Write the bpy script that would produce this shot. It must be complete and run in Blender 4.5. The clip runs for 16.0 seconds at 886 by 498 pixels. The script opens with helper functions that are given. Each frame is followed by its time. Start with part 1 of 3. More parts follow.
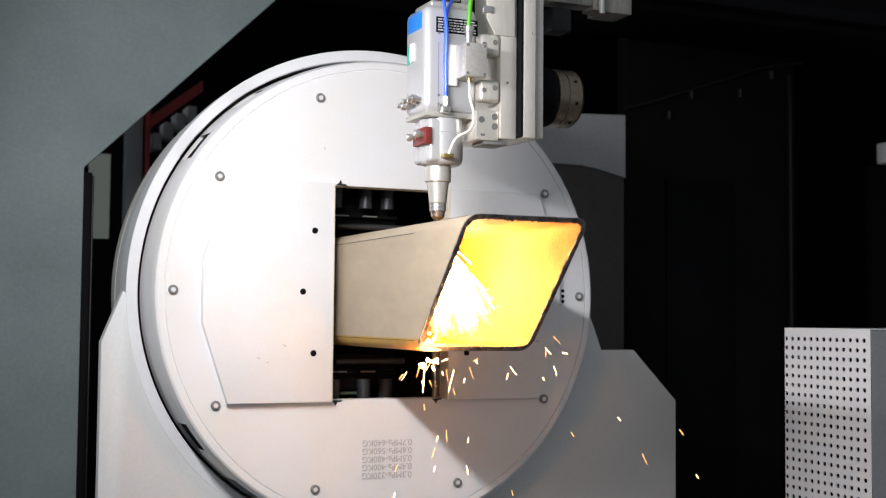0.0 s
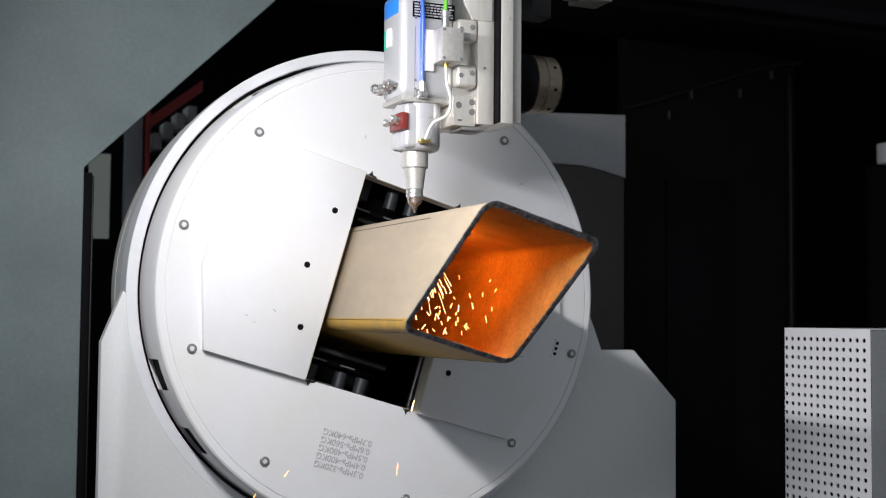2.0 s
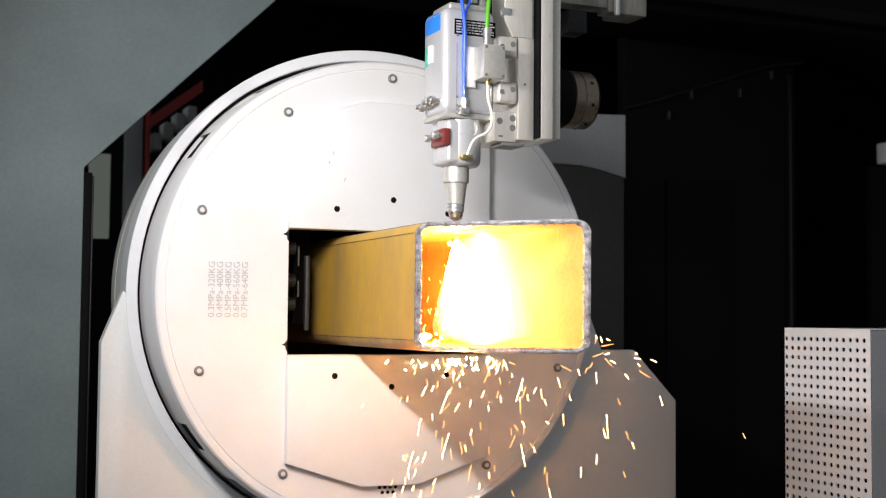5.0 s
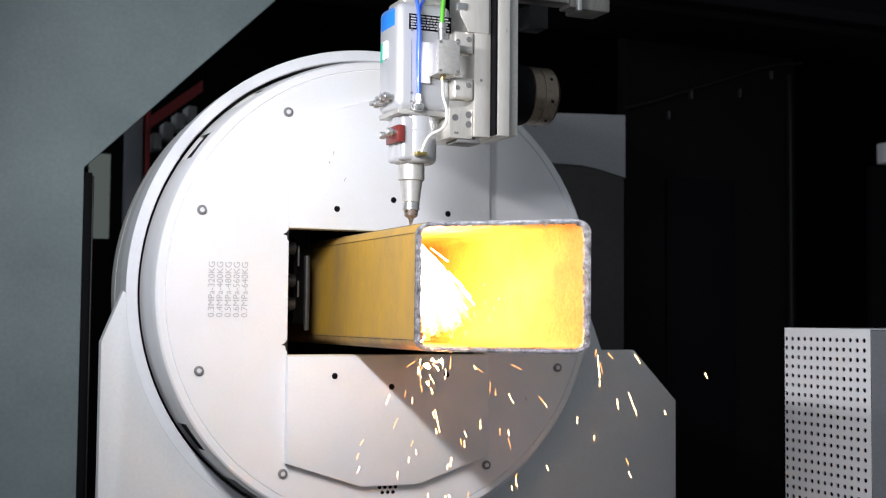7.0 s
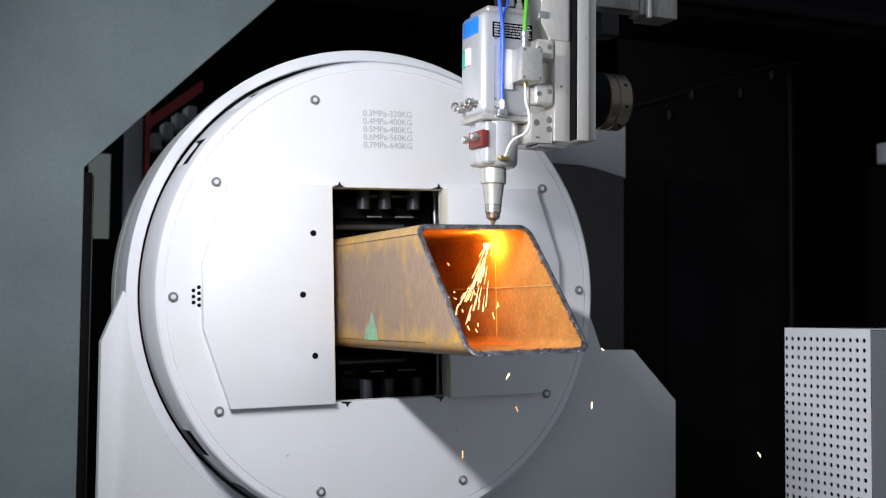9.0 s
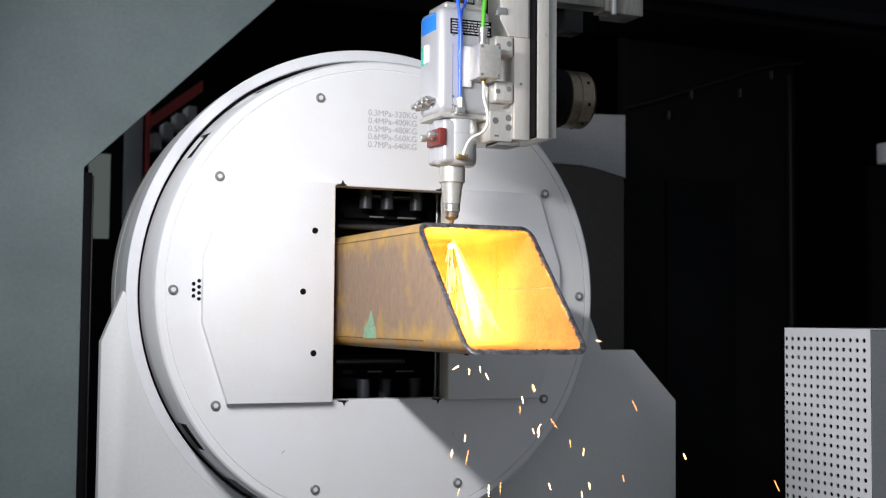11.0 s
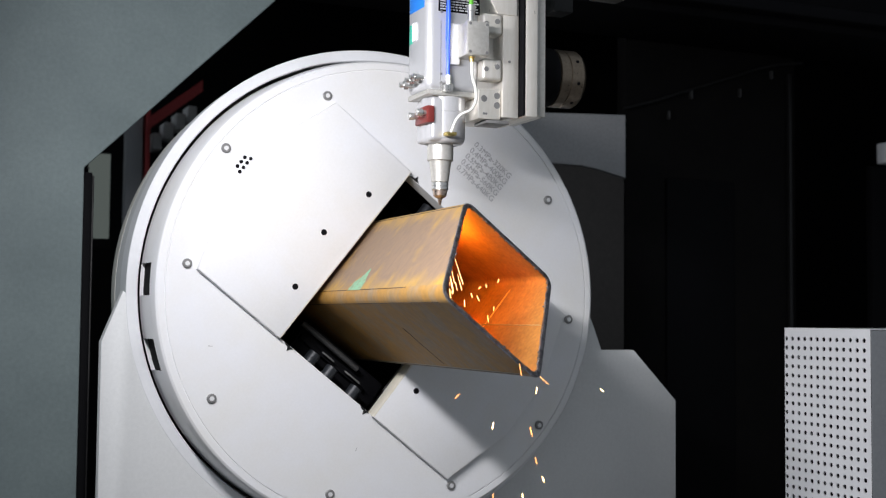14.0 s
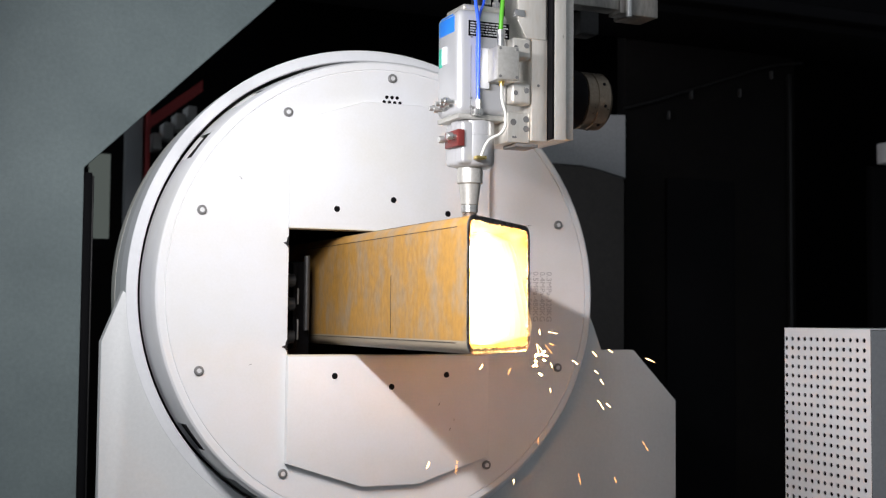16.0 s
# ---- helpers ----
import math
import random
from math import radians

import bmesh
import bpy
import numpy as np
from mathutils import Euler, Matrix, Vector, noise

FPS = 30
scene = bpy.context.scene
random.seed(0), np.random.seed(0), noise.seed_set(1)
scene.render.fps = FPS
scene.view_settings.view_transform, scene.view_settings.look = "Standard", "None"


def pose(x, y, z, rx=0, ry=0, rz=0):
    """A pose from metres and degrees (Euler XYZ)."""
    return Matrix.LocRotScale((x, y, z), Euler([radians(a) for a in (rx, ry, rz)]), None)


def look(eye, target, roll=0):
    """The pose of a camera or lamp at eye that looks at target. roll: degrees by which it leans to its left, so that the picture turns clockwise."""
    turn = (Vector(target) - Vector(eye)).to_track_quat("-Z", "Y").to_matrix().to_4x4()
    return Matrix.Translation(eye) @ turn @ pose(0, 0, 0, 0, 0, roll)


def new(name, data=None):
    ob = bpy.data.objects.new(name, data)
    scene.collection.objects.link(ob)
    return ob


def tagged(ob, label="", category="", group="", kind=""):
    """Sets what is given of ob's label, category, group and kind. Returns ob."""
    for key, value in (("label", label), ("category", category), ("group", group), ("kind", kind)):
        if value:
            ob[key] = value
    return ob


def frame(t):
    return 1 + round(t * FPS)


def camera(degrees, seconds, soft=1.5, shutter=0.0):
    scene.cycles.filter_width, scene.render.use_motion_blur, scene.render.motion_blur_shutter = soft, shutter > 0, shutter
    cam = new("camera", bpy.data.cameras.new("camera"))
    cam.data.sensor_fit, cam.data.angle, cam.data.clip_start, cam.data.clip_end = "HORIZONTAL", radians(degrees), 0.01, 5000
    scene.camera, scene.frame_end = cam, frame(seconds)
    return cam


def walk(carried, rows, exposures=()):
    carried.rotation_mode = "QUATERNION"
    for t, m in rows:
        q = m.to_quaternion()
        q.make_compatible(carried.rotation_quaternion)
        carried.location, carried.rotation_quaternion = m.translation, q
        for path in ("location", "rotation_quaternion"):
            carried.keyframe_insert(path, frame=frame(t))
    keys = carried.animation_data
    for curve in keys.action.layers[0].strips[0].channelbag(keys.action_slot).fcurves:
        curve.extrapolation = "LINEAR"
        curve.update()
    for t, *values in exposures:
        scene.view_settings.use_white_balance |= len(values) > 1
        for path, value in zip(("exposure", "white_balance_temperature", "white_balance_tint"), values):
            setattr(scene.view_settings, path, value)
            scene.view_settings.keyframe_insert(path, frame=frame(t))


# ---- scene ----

# A tube laser cutter: chuck axis along y, chuck face at y = 0, axis at z = 0, floor at z = -1.1.
EYE = Vector((-0.8447, -2.1672, -0.0448))
AIM = EYE + Vector((0.4015, 0.9143, 0.0549))
cam = camera(38.94, 16.0, 1.2)
cam.data.dof.use_dof = True
cam.data.dof.focus_distance = 2.12
cam.data.dof.aperture_fstop = 5.0
# white balance: a little cooler while the glow is weak, warmer at 3.5 to 5.6 s in place of the cut's warm light
TINTS = [(0.0, 6430), (2.0, 6320), (3.5, 6450), (4.0, 6620), (5.6, 6600), (6.3, 6280), (7.0, 6120), (8.0, 5900), (8.6, 5800), (9.2, 6080), (11.3, 6250), (12.5, 6300), (14.0, 6250), (15.0, 6120), (16.0, 6330)]
walk(cam, [(0.0, look(EYE, AIM, 0.505)), (16.0, look(EYE, AIM, 0.505))], [(t, 0.0, k + 190, 14) for t, k in TINTS])

# ---- light ----
world = bpy.data.worlds.new("workshop")
scene.world = world
world.use_nodes = True
world.node_tree.nodes["Background"].inputs[0].default_value = (0.82, 0.92, 1.0, 1)
world.node_tree.nodes["Background"].inputs[1].default_value = 0.30
# a long strip light of the machine, parallel to the chuck's axis, aimed across the work
lamp = bpy.data.lights.new("strip_light", "AREA")
lamp.shape, lamp.size, lamp.size_y, lamp.energy, lamp.color = "RECTANGLE", 0.03, 0.60, 16.2, (0.98, 0.985, 1.0)
aim = Vector((1.0, 0.25, -0.50)).normalized()
side = aim.cross(Vector((0, 1, 0))).normalized()
along = side.cross(aim) * -1
strip = Matrix((side, along, -aim)).transposed().to_4x4()
strip.translation = (-0.62, -0.82, 0.405)
new("strip_light", lamp).matrix_world = strip
scene.cycles.transparent_max_bounces = 64
scene.view_settings.exposure = 0.0

# ---- timing of the cut ----
TURNS, SPEED, HALF = (1.727, 7.541, 13.355), 60.0, 0.0874


def theta(t):
    """Turn of the chuck in degrees."""
    return sum(90.0 * min(1.0, max(0.0, (t - a) * SPEED / 90.0)) for a in TURNS)


def tip(t):
    """Place of the nozzle's tip: across the top face, then round the corner while the tube turns."""
    for a in TURNS:
        if a <= t <= a + 1.5:
            k = radians((t - a) * SPEED - 45)
            return Vector((HALF * 1.4142 * math.sin(k), -0.26, HALF * 1.4142 * math.cos(k) + 0.0196))
    ends = [a for a in TURNS if a >= t] or [TURNS[-1] + 5.814]
    return Vector((-HALF + (ends[0] - t) * 2 * HALF / 4.314, -0.26, 0.107))


# ---- materials ----
def mat(name, color, rough=0.5, metal=0.0, var=0.1, scale=8.0, fine=90.0, bump=0.05, other=None, spots=0.5, stretch=(1, 1, 1), coat=0.0, lo=0.35, hi=0.7, edge=""):
    """Paint or metal: colour varied by a coarse and a fine noise, towards another colour where given, and fine relief."""
    m = bpy.data.materials.new(name)
    m.use_nodes = True
    n, l = m.node_tree.nodes, m.node_tree.links
    b = n["Principled BSDF"]
    tc, mp = n.new("ShaderNodeTexCoord"), n.new("ShaderNodeMapping")
    mp.inputs["Scale"].default_value = stretch
    l.new(tc.outputs["Object"], mp.inputs[0])
    big, small = n.new("ShaderNodeTexNoise"), n.new("ShaderNodeTexNoise")
    for tex, sc, det in ((big, scale, 5.0), (small, fine, 3.0)):
        tex.inputs["Scale"].default_value, tex.inputs["Detail"].default_value = sc, det
        tex.inputs["Roughness"].default_value = 0.62
        l.new(mp.outputs[0], tex.inputs["Vector"])
    ramp = n.new("ShaderNodeMapRange")
    ramp.inputs["From Min"].default_value, ramp.inputs["From Max"].default_value = lo, hi
    l.new(big.outputs["Fac"], ramp.inputs["Value"])
    mix = n.new("ShaderNodeMix")
    mix.data_type = "RGBA"
    c2 = other or tuple(c * (1 - var) for c in color)
    mix.inputs["A"].default_value, mix.inputs["B"].default_value = (*color, 1), (*c2, 1)
    mul = n.new("ShaderNodeMath")
    mul.operation = "MULTIPLY"
    mul.inputs[1].default_value = 1.0 if not other else spots * 2
    mul.use_clamp = True
    l.new(ramp.outputs[0], mul.inputs[0])
    if edge:
        # more of the second colour towards the tube's folded corners
        sep, ab, er, ad = n.new("ShaderNodeSeparateXYZ"), n.new("ShaderNodeMath"), n.new("ShaderNodeMapRange"), n.new("ShaderNodeMath")
        l.new(tc.outputs["Object"], sep.inputs[0])
        ab.operation, ad.operation, ad.use_clamp = "ABSOLUTE", "ADD", True
        l.new(sep.outputs[edge], ab.inputs[0])
        er.inputs["From Min"].default_value, er.inputs["From Max"].default_value = 0.045, 0.085
        er.inputs["To Min"].default_value, er.inputs["To Max"].default_value = -0.35, 0.45
        l.new(ab.outputs[0], er.inputs["Value"])
        l.new(mul.outputs[0], ad.inputs[0])
        l.new(er.outputs[0], ad.inputs[1])
        l.new(ad.outputs[0], mix.inputs["Factor"])
    else:
        l.new(mul.outputs[0], mix.inputs["Factor"])
    mix2 = n.new("ShaderNodeMix")
    mix2.data_type, mix2.blend_type = "RGBA", "OVERLAY"
    mix2.inputs["Factor"].default_value = min(1.0, var * 2.5)
    l.new(mix.outputs["Result"], mix2.inputs["A"])
    l.new(small.outputs["Fac"], mix2.inputs["B"])
    l.new(mix2.outputs["Result"], b.inputs["Base Color"])
    rr = n.new("ShaderNodeMapRange")
    rr.inputs["To Min"].default_value, rr.inputs["To Max"].default_value = max(0.05, rough - 0.12), min(1, rough + 0.12)
    l.new(small.outputs["Fac"], rr.inputs["Value"])
    l.new(rr.outputs[0], b.inputs["Roughness"])
    b.inputs["Metallic"].default_value = metal
    b.inputs["Coat Weight"].default_value = coat
    b.inputs["Specular IOR Level"].default_value = 0.1 if max(color) < 0.012 else 0.5
    if bump:
        bp = n.new("ShaderNodeBump")
        bp.inputs["Strength"].default_value, bp.inputs["Distance"].default_value = bump, 0.002
        l.new(small.outputs["Fac"], bp.inputs["Height"])
        l.new(bp.outputs[0], b.inputs["Normal"])
    return m


def glow(name, color, strength, clear=0.0):
    """Hot matter that gives off light; clear: how much one sees through it."""
    m = bpy.data.materials.new(name)
    m.use_nodes = True
    n, l = m.node_tree.nodes, m.node_tree.links
    n.remove(n["Principled BSDF"])
    e = n.new("ShaderNodeEmission")
    e.inputs[0].default_value, e.inputs[1].default_value = (*color, 1), strength
    out = n["Material Output"]
    if clear:
        tr, add = n.new("ShaderNodeBsdfTransparent"), n.new("ShaderNodeAddShader")
        tr.inputs[0].default_value = (clear, clear, clear, 1)
        l.new(e.outputs[0], add.inputs[0])
        l.new(tr.outputs[0], add.inputs[1])
        l.new(add.outputs[0], out.inputs["Surface"])
    else:
        l.new(e.outputs[0], out.inputs["Surface"])
    return m


WHITE = mat("white_paint", (0.76, 0.77, 0.78), 0.42, 0, 0.06, 5, 160, 0.03, other=(0.70, 0.71, 0.72))
DISC = mat("white_powder_coat", (0.77, 0.78, 0.80), 0.45, 0, 0.05, 6, 220, 0.03, other=(0.74, 0.73, 0.69), spots=0.4)
LIP = mat("yellowed_paint", (0.66, 0.61, 0.46), 0.5, 0, 0.08, 14, 160, 0.03, other=(0.72, 0.70, 0.64), spots=0.5)
BODY = mat("pale_grey_paint", (0.66, 0.67, 0.66), 0.5, 0, 0.06, 4, 150, 0.03)
GREY = mat("blue_grey_paint", (0.225, 0.278, 0.278), 0.6, 0, 0.08, 3.4, 120, 0.03, other=(0.165, 0.208, 0.210), spots=0.5)
CREAM = mat("cream_paint", (0.60, 0.59, 0.53), 0.6, 0, 0.08, 5, 150, 0.03)
# brown tint puts an orange reflection into the colour of dark grey steel
TINTED_STEEL = mat("tinted_steel_ring", (0.20, 0.165, 0.125), 0.32, 0.8, 0.15, 20, 180, 0.04)
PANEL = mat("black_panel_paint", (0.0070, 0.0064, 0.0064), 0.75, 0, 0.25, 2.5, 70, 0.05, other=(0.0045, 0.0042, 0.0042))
MIDGREY = mat("mid_grey", (0.30, 0.31, 0.32), 0.5, 0, 0.06, 4, 150, 0.03)
DARK_BROWN = mat("dark_brown_sheet", (0.075, 0.066, 0.060), 0.7, 0, 0.15, 4, 90, 0.05)
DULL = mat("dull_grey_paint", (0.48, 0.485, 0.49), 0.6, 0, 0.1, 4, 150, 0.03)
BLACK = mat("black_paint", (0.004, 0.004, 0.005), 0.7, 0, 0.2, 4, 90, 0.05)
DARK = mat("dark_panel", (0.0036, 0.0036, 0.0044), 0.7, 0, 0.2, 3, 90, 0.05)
SOOT = mat("sooty_steel", (0.02, 0.02, 0.02), 0.5, 0.4, 0.3, 20, 140, 0.1)
STEEL = mat("brushed_steel", (0.68, 0.68, 0.66), 0.30, 0.9, 0.15, 14, 160, 0.04, stretch=(1, 1, 0.15))
CAST = mat("cast_aluminium", (0.60, 0.585, 0.54), 0.40, 0.6, 0.1, 12, 200, 0.05)
SILVER = mat("silver_lacquer", (0.50, 0.505, 0.515), 0.34, 0.3, 0.012, 8, 260, 0.0, coat=0.2)
PLATE = mat("milled_aluminium", (0.77, 0.74, 0.67), 0.33, 0.5, 0.12, 10, 180, 0.04, stretch=(1, 1, 0.2))
WORN = mat("worn_aluminium", (0.40, 0.38, 0.34), 0.38, 0.6, 0.2, 14, 120, 0.06, other=(0.16, 0.155, 0.15), spots=0.5, stretch=(1, 1, 0.3))
SCREW = mat("zinc_screw", (0.22, 0.22, 0.215), 0.45, 0.35, 0.1, 40, 200, 0.03)
SCREWC = mat("screw_socket", (0.72, 0.72, 0.72), 0.45, 0.1, 0.1, 40, 200, 0.03)
INK = mat("grey_ink", (0.47, 0.47, 0.48), 0.6, 0, 0.1, 60, 300, 0)
COPPER = mat("copper", (0.60, 0.48, 0.40), 0.3, 1.0, 0.1, 30, 200, 0.03)
BRASS = mat("brass", (0.75, 0.58, 0.2), 0.3, 1.0, 0.1, 30, 200, 0.03)
REDP = mat("red_paint", (0.42, 0.05, 0.05), 0.5, 0, 0.1, 10, 150, 0.03)
RED = mat("red_anodised", (0.22, 0.035, 0.03), 0.4, 0.3, 0.15, 30, 200, 0.03)
BLUE = mat("blue_hose", (0.03, 0.12, 0.85), 0.35, 0, 0.05, 30, 200, 0, coat=0.3)
BLUELABEL = mat("blue_sticker", (0.02, 0.20, 0.70), 0.4, 0, 0.05, 30, 200, 0)
GREEN = mat("green_cable", (0.10, 0.42, 0.03), 0.4, 0, 0.05, 30, 200, 0)
WCABLE = mat("white_cable", (0.78, 0.78, 0.72), 0.45, 0, 0.05, 30, 200, 0)
TEAL = mat("teal_sticker", (0.05, 0.45, 0.32), 0.5, 0, 0.05, 30, 200, 0)
MARK = mat("green_chalk", (0.22, 0.48, 0.30), 0.8, 0, 0.2, 60, 300, 0.1, other=(0.25, 0.25, 0.16), spots=0.4)
ROLLER = mat("worn_steel", (0.085, 0.085, 0.085), 0.4, 0.5, 0.2, 20, 140, 0.05)
STUD = mat("blued_steel", (0.028, 0.032, 0.037), 0.45, 0.2, 0.15, 20, 140, 0.05)
MARKD = mat("oily_green", (0.10, 0.15, 0.13), 0.4, 0, 0.1, 30, 200, 0.03)
CONC = mat("concrete", (0.16, 0.16, 0.155), 0.8, 0, 0.15, 3, 60, 0.1)
TAN = mat("tan_mill_scale", (0.40, 0.325, 0.225), 0.55, 0.1, 0.06, 10, 70, 0.04, other=(0.30, 0.245, 0.18), spots=0.45, stretch=(0.9, 0.35, 0.9))
OCHRE = mat("ochre_rust", (0.50, 0.285, 0.032), 0.6, 0.1, 0.09, 9, 100, 0.05, other=(0.36, 0.225, 0.07), spots=0.5, stretch=(0.5, 1.5, 0.5))
RUSTB = mat("grey_brown_rust", (0.27, 0.18, 0.115), 0.6, 0.1, 0.15, 22, 90, 0.10, other=(0.50, 0.29, 0.05), spots=0.5, stretch=(0.7, 1.2, 0.7), lo=0.44, hi=0.78, edge="Z")
RUSTA = mat("brown_rust", (0.41, 0.215, 0.045), 0.6, 0.1, 0.16, 19, 90, 0.14, other=(0.31, 0.24, 0.16), spots=0.5, stretch=(0.7, 1.15, 1.0), lo=0.44, hi=0.74)
INNER = mat("inner_scale", (0.45, 0.21, 0.042), 0.8, 0.03, 0.2, 14, 150, 0.16, other=(0.30, 0.125, 0.022), spots=0.5)
SEAM = mat("weld_bead", (0.52, 0.36, 0.16), 0.5, 0.2, 0.2, 60, 300, 0.2)
SLAG = mat("slag_edge", (0.27, 0.27, 0.29), 0.36, 0.8, 0.4, 90, 420, 0.8, other=(0.04, 0.038, 0.04), spots=0.5)
HOT = glow("white_hot_jet", (1.0, 0.70, 0.38), 210.0)
GAS_GLARE = glow("gas_glare_sheet", (1.0, 0.66, 0.27), 0.26, 1.0)
PLUME = glow("hot_gas", (1.0, 0.62, 0.22), 0.42, 1.0)
SPARK = glow("spark", (1.0, 0.55, 0.22), 34.0)
FAN = glow("thin_spark", (1.0, 0.62, 0.22), 5.0)
EMBER = glow("ember", (1.0, 0.36, 0.10), 6.0)
MELT_LIGHT = glow("melt_light", (1.0, 0.54, 0.15), 8500.0)
# glow raised far beyond the drops' own, to add warm light on the disc
SPATTER = glow("molten_spatter", (1.0, 0.41, 0.12), 1600.0)
DEEP_DROPS = glow("deep_light_drops", (1.0, 0.55, 0.15), 2600.0)
CUT_LIGHT = glow("cut_light", (1.0, 0.37, 0.03), 2300.0)
DAYLIT = glow("daylit_glass", (0.80, 0.95, 0.86), 0.10)
KERF = glow("hot_kerf", (1.0, 0.42, 0.05), 1.6)


# ---- mesh helpers ----
def finish(name, bm, material, smooth=0.6):
    me = bpy.data.meshes.new(name)
    bmesh.ops.recalc_face_normals(bm, faces=bm.faces)
    bm.to_mesh(me)
    bm.free()
    for m in material if isinstance(material, (list, tuple)) else [material]:
        me.materials.append(m)
    if smooth:
        me.polygons.foreach_set("use_smooth", [True] * len(me.polygons))
        me.set_sharp_from_angle(angle=smooth)
    return me


def part(name, bm, material, parent=None, label="", smooth=0.6):
    ob = new(name, finish(name, bm, material, smooth))
    ob.parent = parent
    return tagged(ob, label)


def thing(name, label, category, group="", at=(0, 0, 0)):
    ob = new(name)
    ob.location = at
    ob.empty_display_size = 0.05
    return tagged(ob, label, category, group)


def box(x0, x1, y0, y1, z0, z1, bevel=0.0, seg=2, bm=None):
    bm = bm or bmesh.new()
    r = bmesh.ops.create_cube(bm, size=1.0, matrix=Matrix.Translation(((x0 + x1) / 2, (y0 + y1) / 2, (z0 + z1) / 2)) @ Matrix.Diagonal((x1 - x0, y1 - y0, z1 - z0, 1)))
    if bevel:
        ed = {e for v in r["verts"] for e in v.link_edges}
        bmesh.ops.bevel(bm, geom=list(ed), offset=bevel, segments=seg, affect="EDGES", profile=0.5)
    return bm


def rod(p0, p1, r0, r1=None, n=20, bm=None):
    bm = bm or bmesh.new()
    p0, p1 = Vector(p0), Vector(p1)
    d = p1 - p0
    m = Matrix.Translation((p0 + p1) / 2) @ d.to_track_quat("Z", "Y").to_matrix().to_4x4()
    bmesh.ops.create_cone(bm, cap_ends=True, segments=n, radius1=r0, radius2=r0 if r1 is None else r1, depth=d.length, matrix=m)
    return bm


def lathe(prof, axis="z", n=48, at=(0, 0, 0), bm=None, closed=False):
    """Turn a profile of (radius, height) round an axis."""
    bm = bm or bmesh.new()
    rings = []
    for r, h in prof:
        ring = []
        for i in range(n):
            a = 2 * math.pi * i / n
            c, s = r * math.cos(a), r * math.sin(a)
            p = {"z": (c, s, h), "y": (c, h, s), "x": (h, c, s)}[axis]
            ring.append(bm.verts.new(Vector(p) + Vector(at)))
        rings.append(ring)
    pairs = list(zip(rings, rings[1:])) + ([(rings[-1], rings[0])] if closed else [])
    for a, b in pairs:
        for i in range(n):
            bm.faces.new((a[i], a[(i + 1) % n], b[(i + 1) % n], b[i]))
    if not closed:
        bm.faces.new(rings[0])
        bm.faces.new(rings[-1])
    return bm


def slab(points, y0, y1, bevel=0.0, bm=None):
    """A plate in the xz plane with that outline, from y0 to y1."""
    bm = bm or bmesh.new()
    a = [bm.verts.new((x, y0, z)) for x, z in points]
    b = [bm.verts.new((x, y1, z)) for x, z in points]
    n = len(points)
    faces = [bm.faces.new(a), bm.faces.new(b)] + [bm.faces.new((a[i], a[(i + 1) % n], b[(i + 1) % n], b[i])) for i in range(n)]
    bmesh.ops.recalc_face_normals(bm, faces=faces)
    if bevel:
        ed = [e for e in bm.edges if all(v in a for v in e.verts)]
        bmesh.ops.bevel(bm, geom=ed, offset=bevel, segments=2, affect="EDGES", profile=0.5)
    return bm


def hose(name, pts, r, material, parent, label=""):
    cu = bpy.data.curves.new(name, "CURVE")
    cu.dimensions, cu.bevel_depth, cu.bevel_resolution, cu.resolution_u = "3D", r, 3, 8
    sp = cu.splines.new("BEZIER")
    sp.bezier_points.add(len(pts) - 1)
    for bp, p in zip(sp.bezier_points, pts):
        bp.co, bp.handle_left_type, bp.handle_right_type = p, "AUTO", "AUTO"
    tmp = bpy.data.objects.new(name, cu)
    me = bpy.data.meshes.new_from_object(tmp)
    bpy.data.objects.remove(tmp)
    me.materials.clear()
    me.materials.append(material)
    me.polygons.foreach_set("use_smooth", [True] * len(me.polygons))
    ob = new(name, me)
    ob.parent = parent
    return tagged(ob, label)


# ---- the hall round the machine ----
def structure(name, bm, material, label, category):
    ob = part(name, bm, material, None, label, 0)
    return tagged(ob, label, category, "", "structure")


structure("floor", box(-6, 7, -6, 6, -1.2, -1.1), CONC, "grey concrete workshop floor", "floor")
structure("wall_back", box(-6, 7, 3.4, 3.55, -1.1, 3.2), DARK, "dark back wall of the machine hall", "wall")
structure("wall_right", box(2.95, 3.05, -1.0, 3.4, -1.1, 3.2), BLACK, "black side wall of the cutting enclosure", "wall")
# unseen slab added to block overhead light; left side open to light the rack
structure("ceiling", box(0.15, 3.05, -0.15, 3.4, 1.6, 1.7), BLACK, "unseen black slab added to keep overhead light off the enclosure", "ceiling")


def enclosure():
    # grey sheet-steel frame with a slanted corner, beside the chuck
    ob = thing("machine_frame", "blue-grey painted steel frame with a slanted opening edge", "machine frame")
    part("front_panel", slab([(-1.9, -1.1), (-0.507, -1.1), (-0.507, 0.243), (-0.125, 0.618), (0.5, 1.23), (0.5, 1.6), (-1.9, 1.6)], 0.35, 0.39, 0.004), GREY, ob)
    # black strip for the shaded gap, thin lighter line for a reflection in it
    part("gap_shade", box(-0.506, -0.490, 0.36, 0.52, -1.1, 0.235, 0.002), BLACK, ob, "black strip drawn for the shaded gap")
    part("gap_glint", box(-0.4885, -0.485, 0.37, 0.50, -1.1, 0.23, 0.001), SOOT, ob, "thin line drawn for a reflection in the gap")


enclosure()

